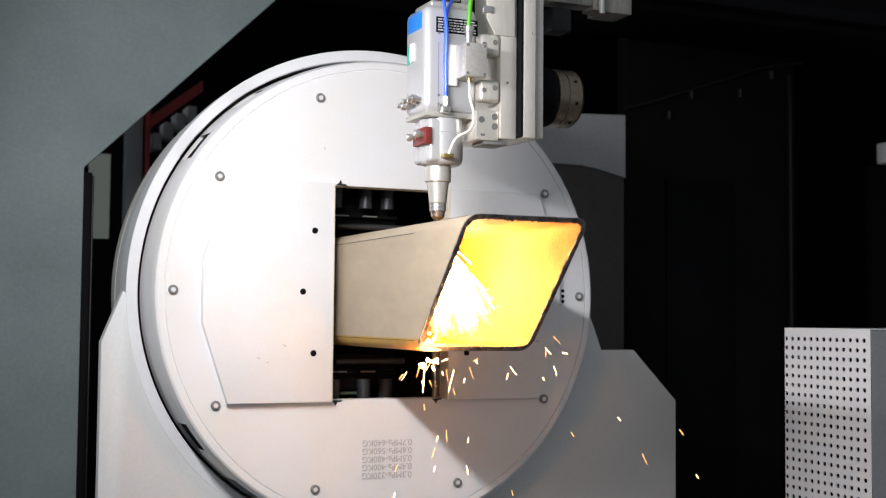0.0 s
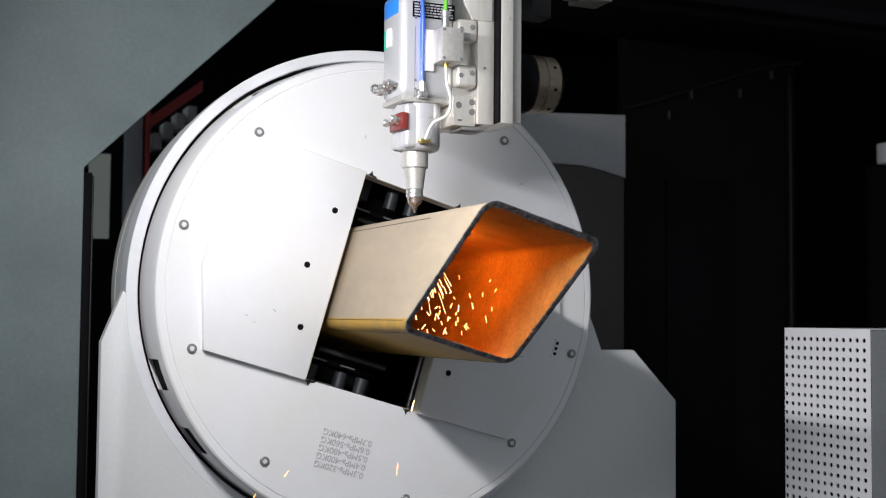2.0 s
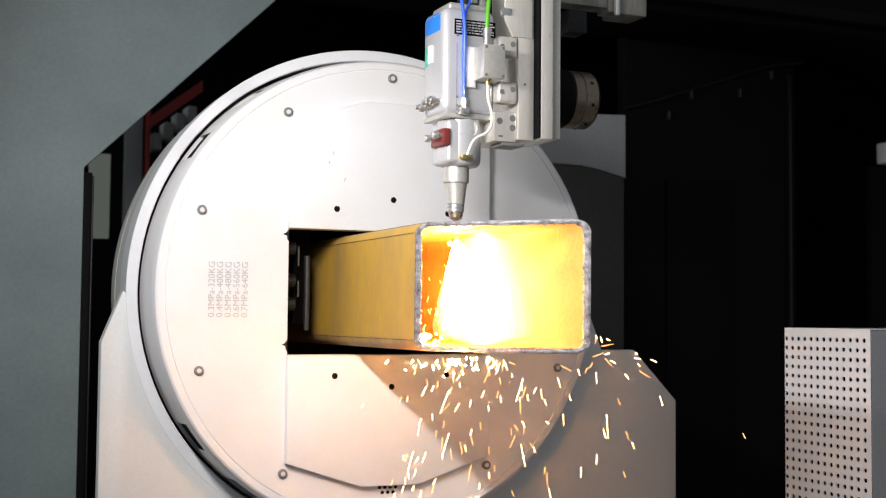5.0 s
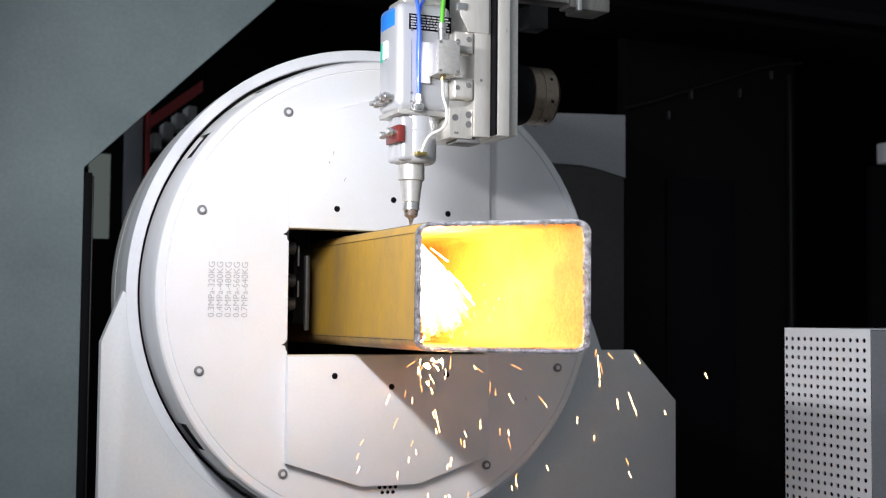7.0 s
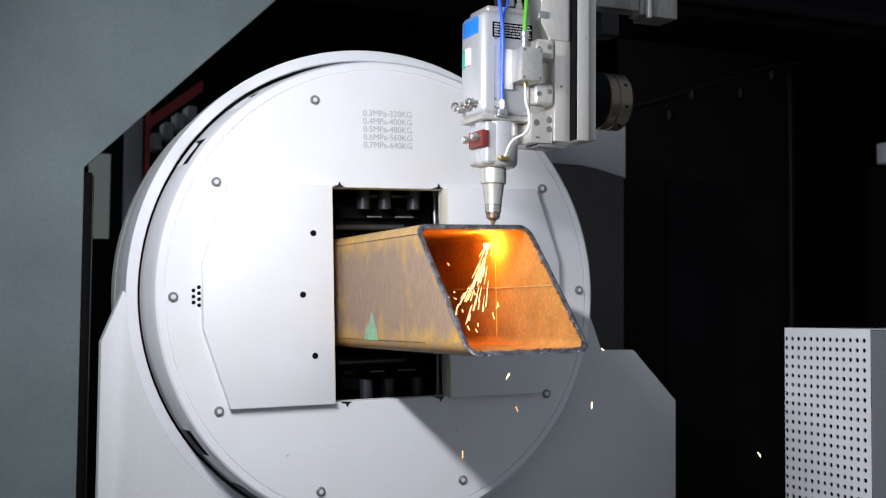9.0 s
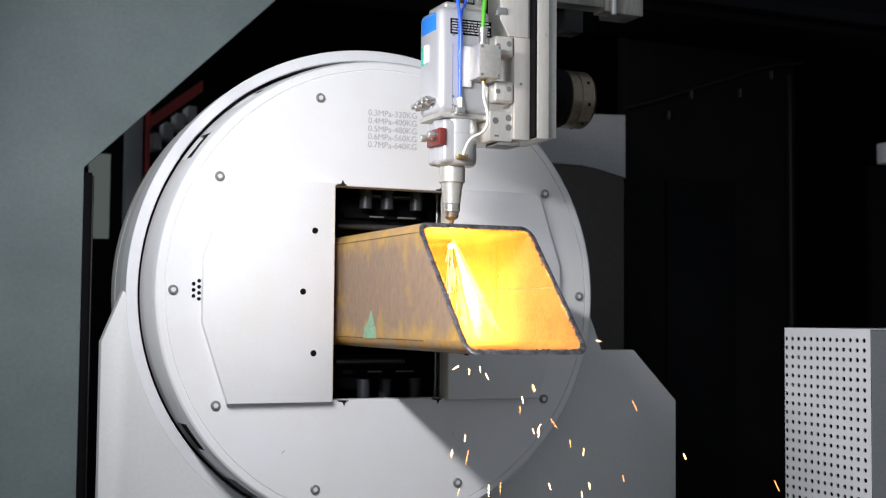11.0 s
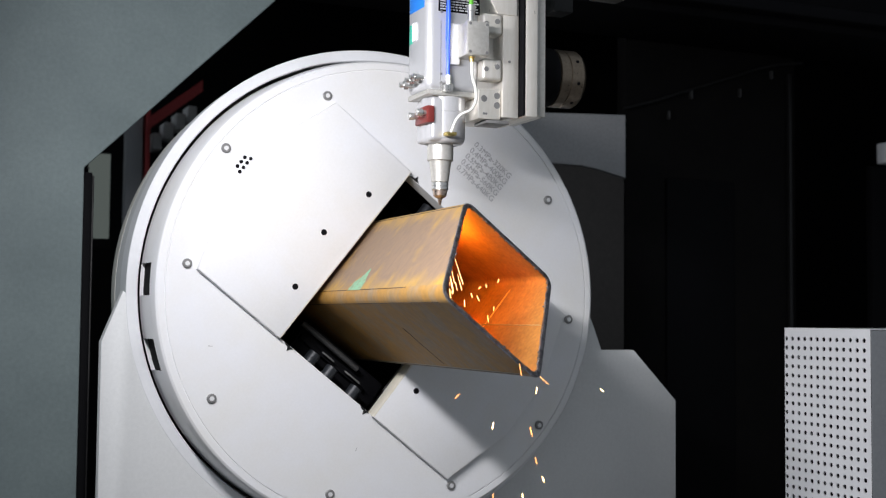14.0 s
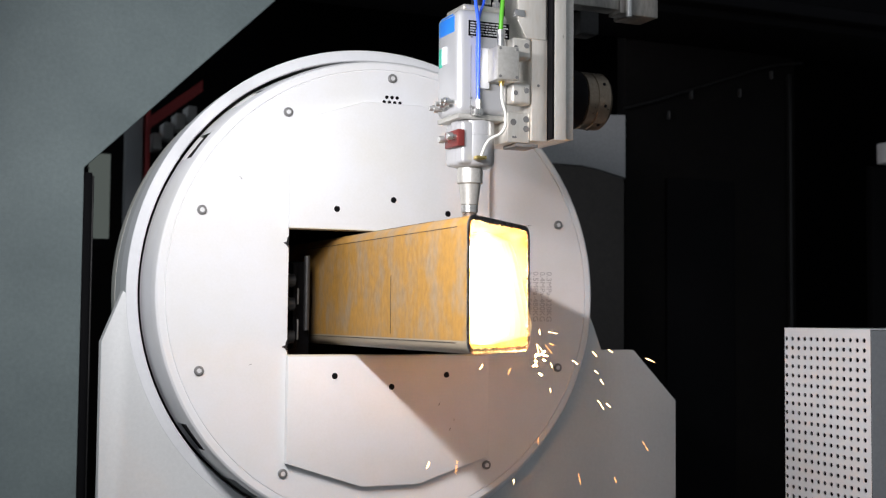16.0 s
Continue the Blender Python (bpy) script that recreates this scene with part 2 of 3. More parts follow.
# ---- the chuck ----
def chuck_housing():
    ob = thing("chuck_housing", "white painted fixed housing of a rotary chuck", "chuck housing")
    part("bearing_ring", lathe([(0.447, 0.0805), (0.4485, 0.0785), (0.4670, 0.0785), (0.4680, 0.0795), (0.468, 0.14), (0.447, 0.14)], "y", 128, closed=True), WHITE, ob, "white bearing ring")
    part("drum", lathe([(0.447, 0.141), (0.463, 0.141), (0.463, 0.225), (0.447, 0.225)], "y", 128, closed=True), BODY, ob)
    round_off = [(0.34 + 0.1235 * math.cos(radians(k)), 0.235 + 0.23 * math.sin(radians(k))) for k in range(0, 81, 8)]
    part("rear_drum", lathe([(0.33, 0.226), (0.4635, 0.226)] + round_off + [(0.33, 0.47)], "y", 128, closed=True), CREAM, ob, "cream rounded rear drum", 1.2)
    # black backing added behind the rim notches and slot to keep them dark
    part("dark_backing", lathe([(0.424, 0.022), (0.4335, 0.022), (0.4345, 0.24), (0.05, 0.44), (0.05, 0.43), (0.424, 0.235)], "y", 64, closed=True), BLACK, ob, "black backing added to darken the notches")
    arc = [(0.456 * math.cos(radians(a)), 0.456 * math.sin(radians(a))) for a in range(182, 359, 4)]
    part("base", slab([(-0.508, -1.1), (-0.508, -0.0915), (-0.472, -0.0015)] + arc + [(0.458, -0.002), (0.4815, -0.055), (0.502, -0.1085), (0.580, -0.1085), (0.684, -0.215), (0.684, -1.1)], 0.0792, 0.105, 0.0015), BODY, ob, "pale grey base with cut corners")


chuck_housing()


def rect_ring(angles, hx, hz):
    out = []
    for a in angles:
        c, s = math.cos(a), math.sin(a)
        k = min(hx / abs(c) if abs(c) > 1e-9 else 9, hz / abs(s) if abs(s) > 1e-9 else 9)
        out.append((c * k, s * k))
    return out


def rotary_chuck():
    ob = thing("rotary_chuck", "white rotating chuck disc with bolted cover plates and a slot", "chuck")
    corner = math.atan2(0.195, 0.1175)
    angles = sorted([2 * math.pi * i / 144 for i in range(144)] + [corner, math.pi - corner, math.pi + corner, 2 * math.pi - corner])
    n = len(angles)
    bm = bmesh.new()
    rect = rect_ring(angles, 0.1175, 0.195)
    rings = [[bm.verts.new((x, 0.035, z)) for x, z in rect], [bm.verts.new((x, 0.001, z)) for x, z in rect], [bm.verts.new((x * 1.006, 0, z * 1.006)) for x, z in rect]]
    for r, y in [(0.30, 0), (0.4142, 0), (0.4148, 0.0022), (0.4162, 0.0022), (0.4168, 0), (0.4275, 0), (0.431, 0.0025), (0.4335, 0.008), (0.4365, 0.026), (0.4385, 0.070), (0.4405, 0.098), (0.43, 0.099)]:
        rings.append([bm.verts.new((r * math.cos(a), y, r * math.sin(a))) for a in angles])
    for k, (a, b) in enumerate(zip(rings, rings[1:])):
        for i in range(n):
            mid = math.degrees((angles[i] + angles[(i + 1) % n]) / 2 if i < n - 1 else angles[i])
            off = abs((mid % 90) - 45)
            if k in (11, 12) and 6.0 < off < 13.0:
                continue
            bm.faces.new((a[i], a[(i + 1) % n], b[(i + 1) % n], b[i]))
    part("face_disc", bm, DISC, ob, "white disc with a scribed ring", 0.5)
    # cover plates on both long sides of the slot
    for side in (-1, 1):
        pts = [(0.1145, -0.198), (0.305, -0.198), (0.352, -0.056), (0.352, 0.056), (0.305, 0.198), (0.1145, 0.198)]
        plate = part("cover_plate", slab([(side * x, z) for x, z in pts], -0.0145, -0.0005, 0.0024), DISC, ob, "white folded cover plate")
        for x, z in ((0.151, 0.110), (0.172, 0.0), (0.151, -0.110)):
            part("screw_hole", rod((side * x, -0.0150, z), (side * x, -0.013, z), 0.0056, n=24), BLACK, plate, "black screw hole")
        part("plate_lip", box(*sorted((side * 0.1132, side * 0.1165)), -0.014, 0.022, -0.197, 0.197, 0.0008), LIP, ob, "yellowed folded lip beside the slot")
    for x, z, w, a in ((-0.205, -0.096, 0.007, 30), (-0.252, -0.118, 0.006, 10), (-0.235, -0.126, 0.004, -20), (-0.13, 0.262, 0.006, 70), (0.20, 0.285, 0.008, -35)):
        sc = part("scuff", box(-w / 2, w / 2, -0.0003, 0.0003, -0.0004, 0.0004), SCREW, ob, "small grey scuff")
        sc.matrix_local = pose(x, -0.0147 if abs(z) < 0.19 else -0.0002, z, 0, a, 0)
    # cap screws round the rim
    for deg, r in [(s * a, 0.3805) for a in (31.8, 68.4, 111.6, 148.2) for s in (1, -1)] + [(0, 0.4012), (180, 0.4012)]:
        x, z = r * math.cos(radians(deg)), r * math.sin(radians(deg))
        sc = part("cap_screw", lathe([(0.0085, -0.0002), (0.0085, -0.0030), (0.0068, -0.0042), (0.0045, -0.0042)], "y", 24, (x, 0, z)), SCREW, ob, "zinc cap screw")
        part("screw_socket", rod((x, -0.0046, z), (x, -0.0040, z), 0.0042, n=12), SCREWC, sc)
    # a cluster of small vent holes
    for x, z in [(0.356, -0.016 + 0.0105 * k) for k in range(4)] + [(0.3655, -0.0105 + 0.0105 * k) for k in range(3)]:
        part("vent_hole", rod((x, -0.0008, z), (x, 0.001, z), 0.0034, n=12), BLACK, ob, "small black hole")
    # load table in grey print, upside down when the slot stands upright
    for i, line in enumerate(("0.3MPa-320KG", "0.4MPa-400KG", "0.5MPa-480KG", "0.6MPa-560KG", "0.7MPa-640KG")):
        cu = bpy.data.curves.new("load_line", "FONT")
        cu.body, cu.size, cu.extrude, cu.align_x = line, 0.0160, 0.0002, "CENTER"
        tmp = bpy.data.objects.new("load_line", cu)
        me = bpy.data.meshes.new_from_object(tmp)
        bpy.data.objects.remove(tmp)
        me.materials.clear()
        me.materials.append(INK)
        t = new("load_line", me)
        t.parent = ob
        t.matrix_local = pose(-0.002, -0.0009, -0.329 + 0.0148 * i, 90, 0, 0) @ pose(0, 0, 0, 0, 0, 180)
        tagged(t, "grey printed load line")
    # inside the slot: clamping rods and rails
    for x in (-0.182, -0.163, 0.163, 0.182):
        part("clamp_rod", rod((x, 0.160, -0.27), (x, 0.160, 0.27), 0.0070, n=16), STEEL, ob, "bright steel rod")
    for z in (-0.150, 0.150):
        # rails and jaw blocks are plain black
        part("guide_rail", box(-0.105, 0.055, 0.105, 0.12, z - 0.004, z + 0.004, 0.001), BLACK, ob, "black guide rail")
        part("jaw_block", box(-0.14, 0.06, 0.121, 0.22, z - 0.035, z + 0.035, 0.006), BLACK, ob, "black jaw block")
        part("jaw_roller", rod((-0.07, 0.10, z * 0.86), (0.07, 0.10, z * 0.86), 0.0055, n=24), ROLLER, ob, "bare steel roller")
        for x in (-0.082, -0.022, 0.022):
            part("stud", rod((x, 0.075, z + 0.012 * z / 0.15), (x, 0.075, z + 0.05 * z / 0.15), 0.0125, n=20), STUD, ob, "dim blued stud")
    for x0, x1 in ((-0.088, -0.050), (-0.022, 0.008)):
        part("guide_pin", box(x0, x1, 0.09, 0.094, -0.150, -0.147, 0.0008), SCREW, ob, "short bright guide strip")
        part("guide_pin", box(x0, x1, 0.09, 0.094, 0.147, 0.150, 0.0008), SCREW, ob, "short bright guide strip")
    rnd = random.Random(8)
    for x, z, sgn in ((-0.098, 0.196, 1), (0.088, 0.196, 1), (-0.102, -0.196, -1), (0.096, -0.196, -1)):
        pts = [(x - 0.010, z), (x - 0.004, z + sgn * 0.004), (x - 0.001, z + sgn * 0.010), (x + 0.002, z + sgn * 0.003), (x + 0.009, z + sgn * 0.002), (x + 0.012, z - sgn * 0.001)]
        part("burr", slab(pts, -0.0012, 0.004), SOOT, ob, "torn dark burr at the slot")
    part("slot_floor", box(-0.11, 0.0, 0.10, 0.20, -0.192, -0.188, 0.001), MARKD, ob, "greenish oily plate")
    return ob


chuck = rotary_chuck()


# ---- the square tube ----
HALF_W, WALL, CZ = 0.1, 0.0058, 0.0


def profile(half, rad, seg=7, flat=12):
    """Outline of a rounded square, from the top face round; each point with the side it lies on."""
    pts = []
    for k in range(4):
        a = math.pi / 2 - k * math.pi / 2
        c, s = math.cos(a), math.sin(a)
        for i in range(flat):
            v = (half - rad) * (2 * (i + 0.0) / flat - 1)
            pts.append((c * half + s * v, s * half - c * v, k))
        cx, cz = (c + s) * (half - rad), (s - c) * (half - rad)
        for i in range(seg):
            b = a - (i / seg) * math.pi / 2
            pts.append((cx + rad * math.cos(b), cz + rad * math.sin(b), k))
    return pts


def end_y(u, w):
    return -0.4628 - 0.9615 * w + 0.005 * u


def seam_bead():
    """A knobbly weld bead along the middle of one inner side."""
    bm = bmesh.new()
    rnd = random.Random(21)
    y = -0.459
    while y < 0.36:
        step = rnd.uniform(0.0025, 0.006)
        rod((-0.0938, y, rnd.uniform(-0.0006, 0.0006)), (-0.0938, y + step * 1.2, rnd.uniform(-0.0006, 0.0006)), rnd.uniform(0.0007, 0.0015), rnd.uniform(0.0007, 0.0015), 6, bm)
        y += step
    return bm


def square_tube():
    ob = thing("square_tube", "rusty square steel tube with a mitred end, held in the chuck", "steel tube")
    outer, inner = profile(HALF_W, 0.019), profile(HALF_W - WALL, 0.0135)
    rnd = random.Random(4)

    def skin(prof, ys, rough=0.0):
        bm = bmesh.new()
        rings = []
        for j, y in enumerate(ys):
            ring = []
            for u, w, k in prof:
                e = end_y(u, w)
                ring.append(bm.verts.new((u, e + (0.40 - e) * y, w + CZ)))
            rings.append(ring)
        n = len(prof)
        for a, b in zip(rings, rings[1:]):
            for i in range(n):
                f = bm.faces.new((a[i], a[(i + 1) % n], b[(i + 1) % n], b[i]))
                f.material_index = prof[i][2]
        return bm
    part("outer_wall", skin(outer, (0, 0.02, 0.2, 0.5, 1)), [RUSTA, RUSTB, OCHRE, TAN], ob, "", 0.7)
    part("inner_wall", skin(inner, (0, 0.02, 0.2, 0.5, 1)), INNER, ob, "scaled inner wall", 0.7)
    # the cut edge, with dross beads on its inner side
    bm = bmesh.new()
    o2, i2 = profile(HALF_W + 0.0004, 0.0192, 7, 60), profile(HALF_W - WALL - 0.0004, 0.0133, 7, 60)
    n = len(o2)
    rows = []
    for dy, grow in ((0.003, 0), (-0.0002, 0.0002), (-0.0012, 0.5), (-0.0002, 1), (0.0045, 1)):
        row = []
        for (u, w, k), (p, q, _) in zip(o2, i2):
            g = min(1.0, grow)
            x, z = u + (p - u) * g, w + (q - w) * g
            if grow == 1:
                d = 0.0016 * max(0, noise.noise(Vector((x * 90, z * 90, 2)))) + (0.004 * rnd.random() if rnd.random() < 0.04 else 0.0005 * rnd.random())
                x, z = x * (1 - d / 0.09), z * (1 - d / 0.09)
            row.append(bm.verts.new((x, end_y(x, z) + dy + 0.0006 * (rnd.random() - 0.5), z + CZ)))
        rows.append(row)
    for a, b in zip(rows, rows[1:]):
        for i in range(n):
            bm.faces.new((a[i], a[(i + 1) % n], b[(i + 1) % n], b[i]))
    part("cut_edge", bm, SLAG, ob, "melted grey cut edge with dross", 0)
    # beads of dross hanging on the inner rim
    bm = bmesh.new()
    rim = profile(HALF_W - WALL - 0.001, 0.0128, 7, 60)
    for _ in range(150):
        u, w, k = rim[rnd.randrange(len(rim))]
        if k == 0 and rnd.random() < 0.6:
            continue
        d = rnd.uniform(0.0, 0.006) * rnd.random()
        m4 = pose(u, end_y(u, w) + 0.001 + d, w + CZ, rnd.uniform(0, 90), rnd.uniform(0, 90), rnd.uniform(0, 90)) @ Matrix.Diagonal((1, rnd.uniform(0.6, 1.8), rnd.uniform(0.6, 1.3), 1))
        bmesh.ops.create_icosphere(bm, subdivisions=1, radius=rnd.uniform(0.0008, 0.0023), matrix=m4)
    tagged(part("dross", bm, SLAG, ob, "rough beads of dross on the rim", 0.8), kind="stuff")
    # weld seam and finished kerf on one inner side, folds and scratches outside
    part("weld_seam", seam_bead(), SEAM, ob, "knobbly pale weld seam")
    part("kerf", box(-0.0941, -0.0938, -0.2556, -0.2546, -0.075, 0.082), KERF, ob, "glowing kerf")
    m = part("chalk_mark", slab([(0.0, -0.084), (0.062, -0.084), (0.058, -0.066), (0.050, -0.058), (0.036, -0.036), (0.022, -0.056), (0.006, -0.064)], 0, 0.0004), MARK, ob, "green chalk arrow")
    m.matrix_local = Matrix(((0, 1, 0, 0.1001), (-1, 0, 0, -0.135), (0, 0, -1, CZ), (0, 0, 0, 1)))
    for w in (-0.084, 0.0835):
        part("scratch", box(-0.1004, -0.0999, -0.36, 0.2, w - 0.0004 + CZ, w + 0.0004 + CZ), SOOT, ob, "dark roll line")
        part("scratch", box(0.0999, 0.1004, -0.40, 0.2, w - 0.0004 + CZ, w + 0.0004 + CZ), SOOT, ob, "dark roll line")
        part("scratch", box(w - 0.0004, w + 0.0004, -0.52, 0.2, 0.0999 + CZ, 0.1004 + CZ), SOOT, ob, "dark roll line")
        part("scratch", box(w - 0.0004, w + 0.0004, -0.36, 0.2, -0.1004 + CZ, -0.0999 + CZ), SOOT, ob, "dark roll line")
    part("score_line", box(-0.075, 0.02, -0.262, -0.2605, 0.0999 + CZ, 0.1004 + CZ), SOOT, ob, "dark score across the face")
    return ob


tube = square_tube()


# ---- the cutting head; its origin is the tip of the nozzle ----
def cutting_head():
    ob = thing("laser_cutting_head", "silver laser cutting head on an aluminium slide", "laser head")
    part("nozzle", lathe([(0.0016, 0.0), (0.0030, 0.006), (0.0048, 0.0115), (0.0090, 0.0135), (0.0112, 0.0160), (0.0122, 0.0245)], n=32), COPPER, ob, "copper nozzle tip")
    part("lock_ring", lathe([(0.0128, 0.0247), (0.0142, 0.0258), (0.0142, 0.0300), (0.0134, 0.0306), (0.0134, 0.0318), (0.0142, 0.0324), (0.0142, 0.0372), (0.0135, 0.0380)], n=32), STEEL, ob, "grooved steel lock ring")
    part("cone", lathe([(0.0138, 0.0382), (0.0145, 0.0390), (0.0158, 0.052), (0.0182, 0.070), (0.0188, 0.0733)], n=40), CAST, ob, "satin metal cone")
    part("neck", lathe([(0.0205, 0.0735), (0.0218, 0.0750), (0.0218, 0.0965), (0.0205, 0.1035)], n=40), CAST, ob)
    part("lens_housing", box(-0.031, 0.004, -0.034, 0.034, 0.1035, 0.177, 0.007, 4), SILVER, ob, "silver lens housing")
    part("lens_barrel", lathe([(0.027, 0.1005), (0.032, 0.1020), (0.0355, 0.1060), (0.0368, 0.112), (0.0368, 0.152), (0.0362, 0.1525), (0.0362, 0.1535), (0.0368, 0.154), (0.0368, 0.177), (0.035, 0.179)], n=64, at=(0.004, -0.001, 0)), SILVER, ob)
    dr = part("lens_drawer", box(-0.0400, -0.027, -0.0380, 0.016, 0.132, 0.160, 0.002), RED, ob, "red lens drawer")
    for y, z in ((-0.030, 0.141), (0.004, 0.139)):
        part("knob", lathe([(0.004, 0.0), (0.004, -0.006), (0.0062, -0.007), (0.0062, -0.014), (0.005, -0.016)], "x", 20, (-0.0400, y, z + 0.007)), STEEL, dr, "steel knob")
    body = part("body", box(-0.043, 0.052, -0.042, 0.047, 0.1845, 0.362, 0.013, 4), SILVER, ob, "silver lacquered body")
    part("joint_plate", box(-0.041, 0.051, -0.0405, 0.046, 0.1775, 0.186, 0.0015), CAST, ob)
    part("body_cap", box(-0.030, 0.045, -0.034, 0.038, 0.360, 0.372, 0.005, 3), CAST, ob)
    part("collar", lathe([(0.013, 0.362), (0.013, 0.40), (0.010, 0.41), (0.010, 0.5)], n=24, at=(0.012, -0.004, 0)), SOOT, ob, "black fibre collar")
    part("blue_sticker", box(-0.0436, -0.0428, -0.028, 0.034, 0.324, 0.351, 0.0002), BLUELABEL, body, "blue sticker")
    part("blue_sticker", box(-0.0436, -0.0428, -0.022, 0.028, 0.3525, 0.3545, 0.0002), BLUELABEL, body, "blue sticker")
    part("teal_sticker", box(-0.0436, -0.0428, 0.022, 0.035, 0.272, 0.304, 0.0002), TEAL, body, "teal sticker")
    part("window", box(-0.0438, -0.0428, 0.003, 0.018, 0.274, 0.305, 0.003), WHITE, body, "white inspection window")
    lab = part("rating_label", box(-0.024, 0.051, -0.0428, -0.0418, 0.316, 0.342, 0.0002), BLACK, body, "black rating label")
    rnd = random.Random(2)
    for i in range(5):
        x = -0.021
        while x < 0.046:
            w = rnd.uniform(0.003, 0.010)
            part("print_bar", box(x, min(x + w, 0.049), -0.0432, -0.0427, 0.3190 + 0.0045 * i, 0.3212 + 0.0045 * i), INK, lab)
            x += w + 0.0018
    for z in (0.186, 0.198, 0.212, 0.315, 0.327):
        part("screw", rod((-0.0185, -0.0432, z), (-0.0185, -0.0415, z), 0.0022, n=12), SCREW, body)
    part("seam_line", box(-0.0195, -0.0188, -0.0424, -0.0417, 0.185, 0.30), SCREW, body, "thin joint")
    part("sensor_plate", box(-0.008, 0.012, -0.050, -0.041, 0.228, 0.296, 0.0015), WHITE, ob, "pale mounting plate")
    part("small_label", box(-0.016, -0.004, -0.0428, -0.0418, 0.188, 0.198, 0.0002), SCREW, body, "grey label")
    # gas fittings on the side of the body
    for y, z in ((-0.026, 0.202), (-0.006, 0.200), (0.02, 0.196)):
        f = part("gas_fitting", lathe([(0.0045, 0.0), (0.0045, -0.008), (0.0068, -0.009), (0.0068, -0.017), (0.004, -0.018), (0.004, -0.024)], "x", 16, (-0.043, y, z + 0.004)), STEEL, ob, "steel gas fitting")
    part("elbow", box(-0.017, -0.001, -0.056, -0.041, 0.182, 0.194, 0.003), STEEL, ob, "steel hose elbow")
    part("elbow_nut", rod((-0.009, -0.050, 0.192), (-0.009, -0.050, 0.209), 0.0052, n=6), STEEL, ob)
    # sensor box with its connectors
    sb = part("sensor_box", box(0.008, 0.047, -0.088, -0.041, 0.239, 0.294, 0.0015), CAST, ob, "grey metal sensor box")
    for x in (0.0125, 0.0425):
        for z in (0.2435, 0.2895):
            part("screw", rod((x, -0.0892, z), (x, -0.0875, z), 0.0024, n=12), SCREW, sb)
    part("connector", lathe([(0.0085, 0.294), (0.0085, 0.298), (0.0062, 0.299), (0.0062, 0.314), (0.0072, 0.315), (0.0072, 0.324), (0.005, 0.325)], n=20, at=(0.023, -0.068, 0)), STEEL, sb, "steel plug")
    part("socket", lathe([(0.0055, 0.239), (0.0055, 0.2375), (0.004, 0.236), (0.004, 0.231)], n=16, at=(0.025, -0.068, 0)), BRASS, sb, "brass socket")
    hose("green_cable", [(0.023, -0.068, 0.324), (0.024, -0.068, 0.345), (0.032, -0.06, 0.40), (0.05, -0.03, 0.50)], 0.0038, GREEN, ob, "green cable")
    hose("white_cable", [(0.025, -0.068, 0.232), (0.026, -0.068, 0.208), (0.034, -0.066, 0.182), (0.031, -0.062, 0.158), (0.006, -0.058, 0.140), (-0.004, -0.052, 0.115)], 0.0024, WCABLE, ob, "white sensor cable")
    part("cable_end", box(-0.012, 0.006, -0.054, -0.038, 0.110, 0.116, 0.0015), BRASS, ob, "brass cable clip")
    hose("blue_hose", [(-0.009, -0.050, 0.208), (-0.010, -0.052, 0.26), (-0.012, -0.056, 0.33), (-0.016, -0.05, 0.38), (-0.014, -0.03, 0.50)], 0.0030, BLUE, ob, "blue air hose")
    hose("blue_hose", [(-0.008, -0.047, 0.208), (-0.010, -0.047, 0.30), (-0.006, -0.046, 0.35), (0.010, -0.03, 0.38), (0.014, -0.02, 0.50)], 0.0024, BLUE, ob, "blue air hose")
    # slide and plates that carry the head
    for x, z in ((0.036, 0.372), (0.020, 0.376)):
        part("top_fitting", lathe([(0.007, z), (0.007, z + 0.010), (0.0045, z + 0.011), (0.0045, z + 0.03)], n=6, at=(x, -0.022, 0)), STEEL, ob, "steel hose fitting")
    part("cable_clamp", box(0.052, 0.070, -0.064, -0.052, 0.352, 0.364, 0.002), STEEL, ob, "steel cable clamp")
    for z in (0.350,):
        part("stop_screw", rod((0.100, -0.0575, z), (0.100, -0.0545, z), 0.0030, n=12), BLACK, ob, "small black screw")
    part("wear_mark", box(0.1465, 0.1472, -0.040, 0.01, 0.262, 0.300), SCREW, ob, "dull wear mark")
    part("mount_block", box(0.046, 0.087, -0.050, 0.040, 0.142, 0.192, 0.002), PLATE, ob, "aluminium mounting block")
    part("back_plate", box(0.088, 0.118, -0.055, 0.050, 0.146, 0.62, 0.002), PLATE, ob, "aluminium back plate")
    part("guard_plate", slab([(0.060, 0.345), (0.076, 0.318), (0.112, 0.318), (0.112, 0.62), (0.060, 0.62)], -0.060, -0.056, 0.0008), PLATE, ob, "bent cover sheet")
    # black strip fills the gap between the plates so that it looks dark
    part("gap_strip", box(0.119, 0.123, -0.069, 0.05, 0.150, 0.62, 0.001), BLACK, ob, "black strip drawn for the dark gap")
    part("side_plate", box(0.124, 0.146, -0.070, 0.070, 0.148, 0.62, 0.002), PLATE, ob, "steel side plate")
    part("front_bar", box(0.1465, 0.168, -0.056, 0.060, 0.152, 0.62, 0.0015), CAST, ob)
    part("foot_plate", box(0.062, 0.104, -0.048, 0.0, 0.136, 0.1415, 0.001), SCREW, ob, "dark foot plate")
    for z in (0.206, 0.282):
        lug = part("clamp_lug", box(0.050, 0.086, -0.058, -0.030, z, z + 0.036, 0.005, 3), PLATE, ob, "rounded clamp lug")
        part("screw", rod((0.056, -0.0592, z + 0.018), (0.056, -0.0575, z + 0.018), 0.0040, n=16), SCREW, lug)
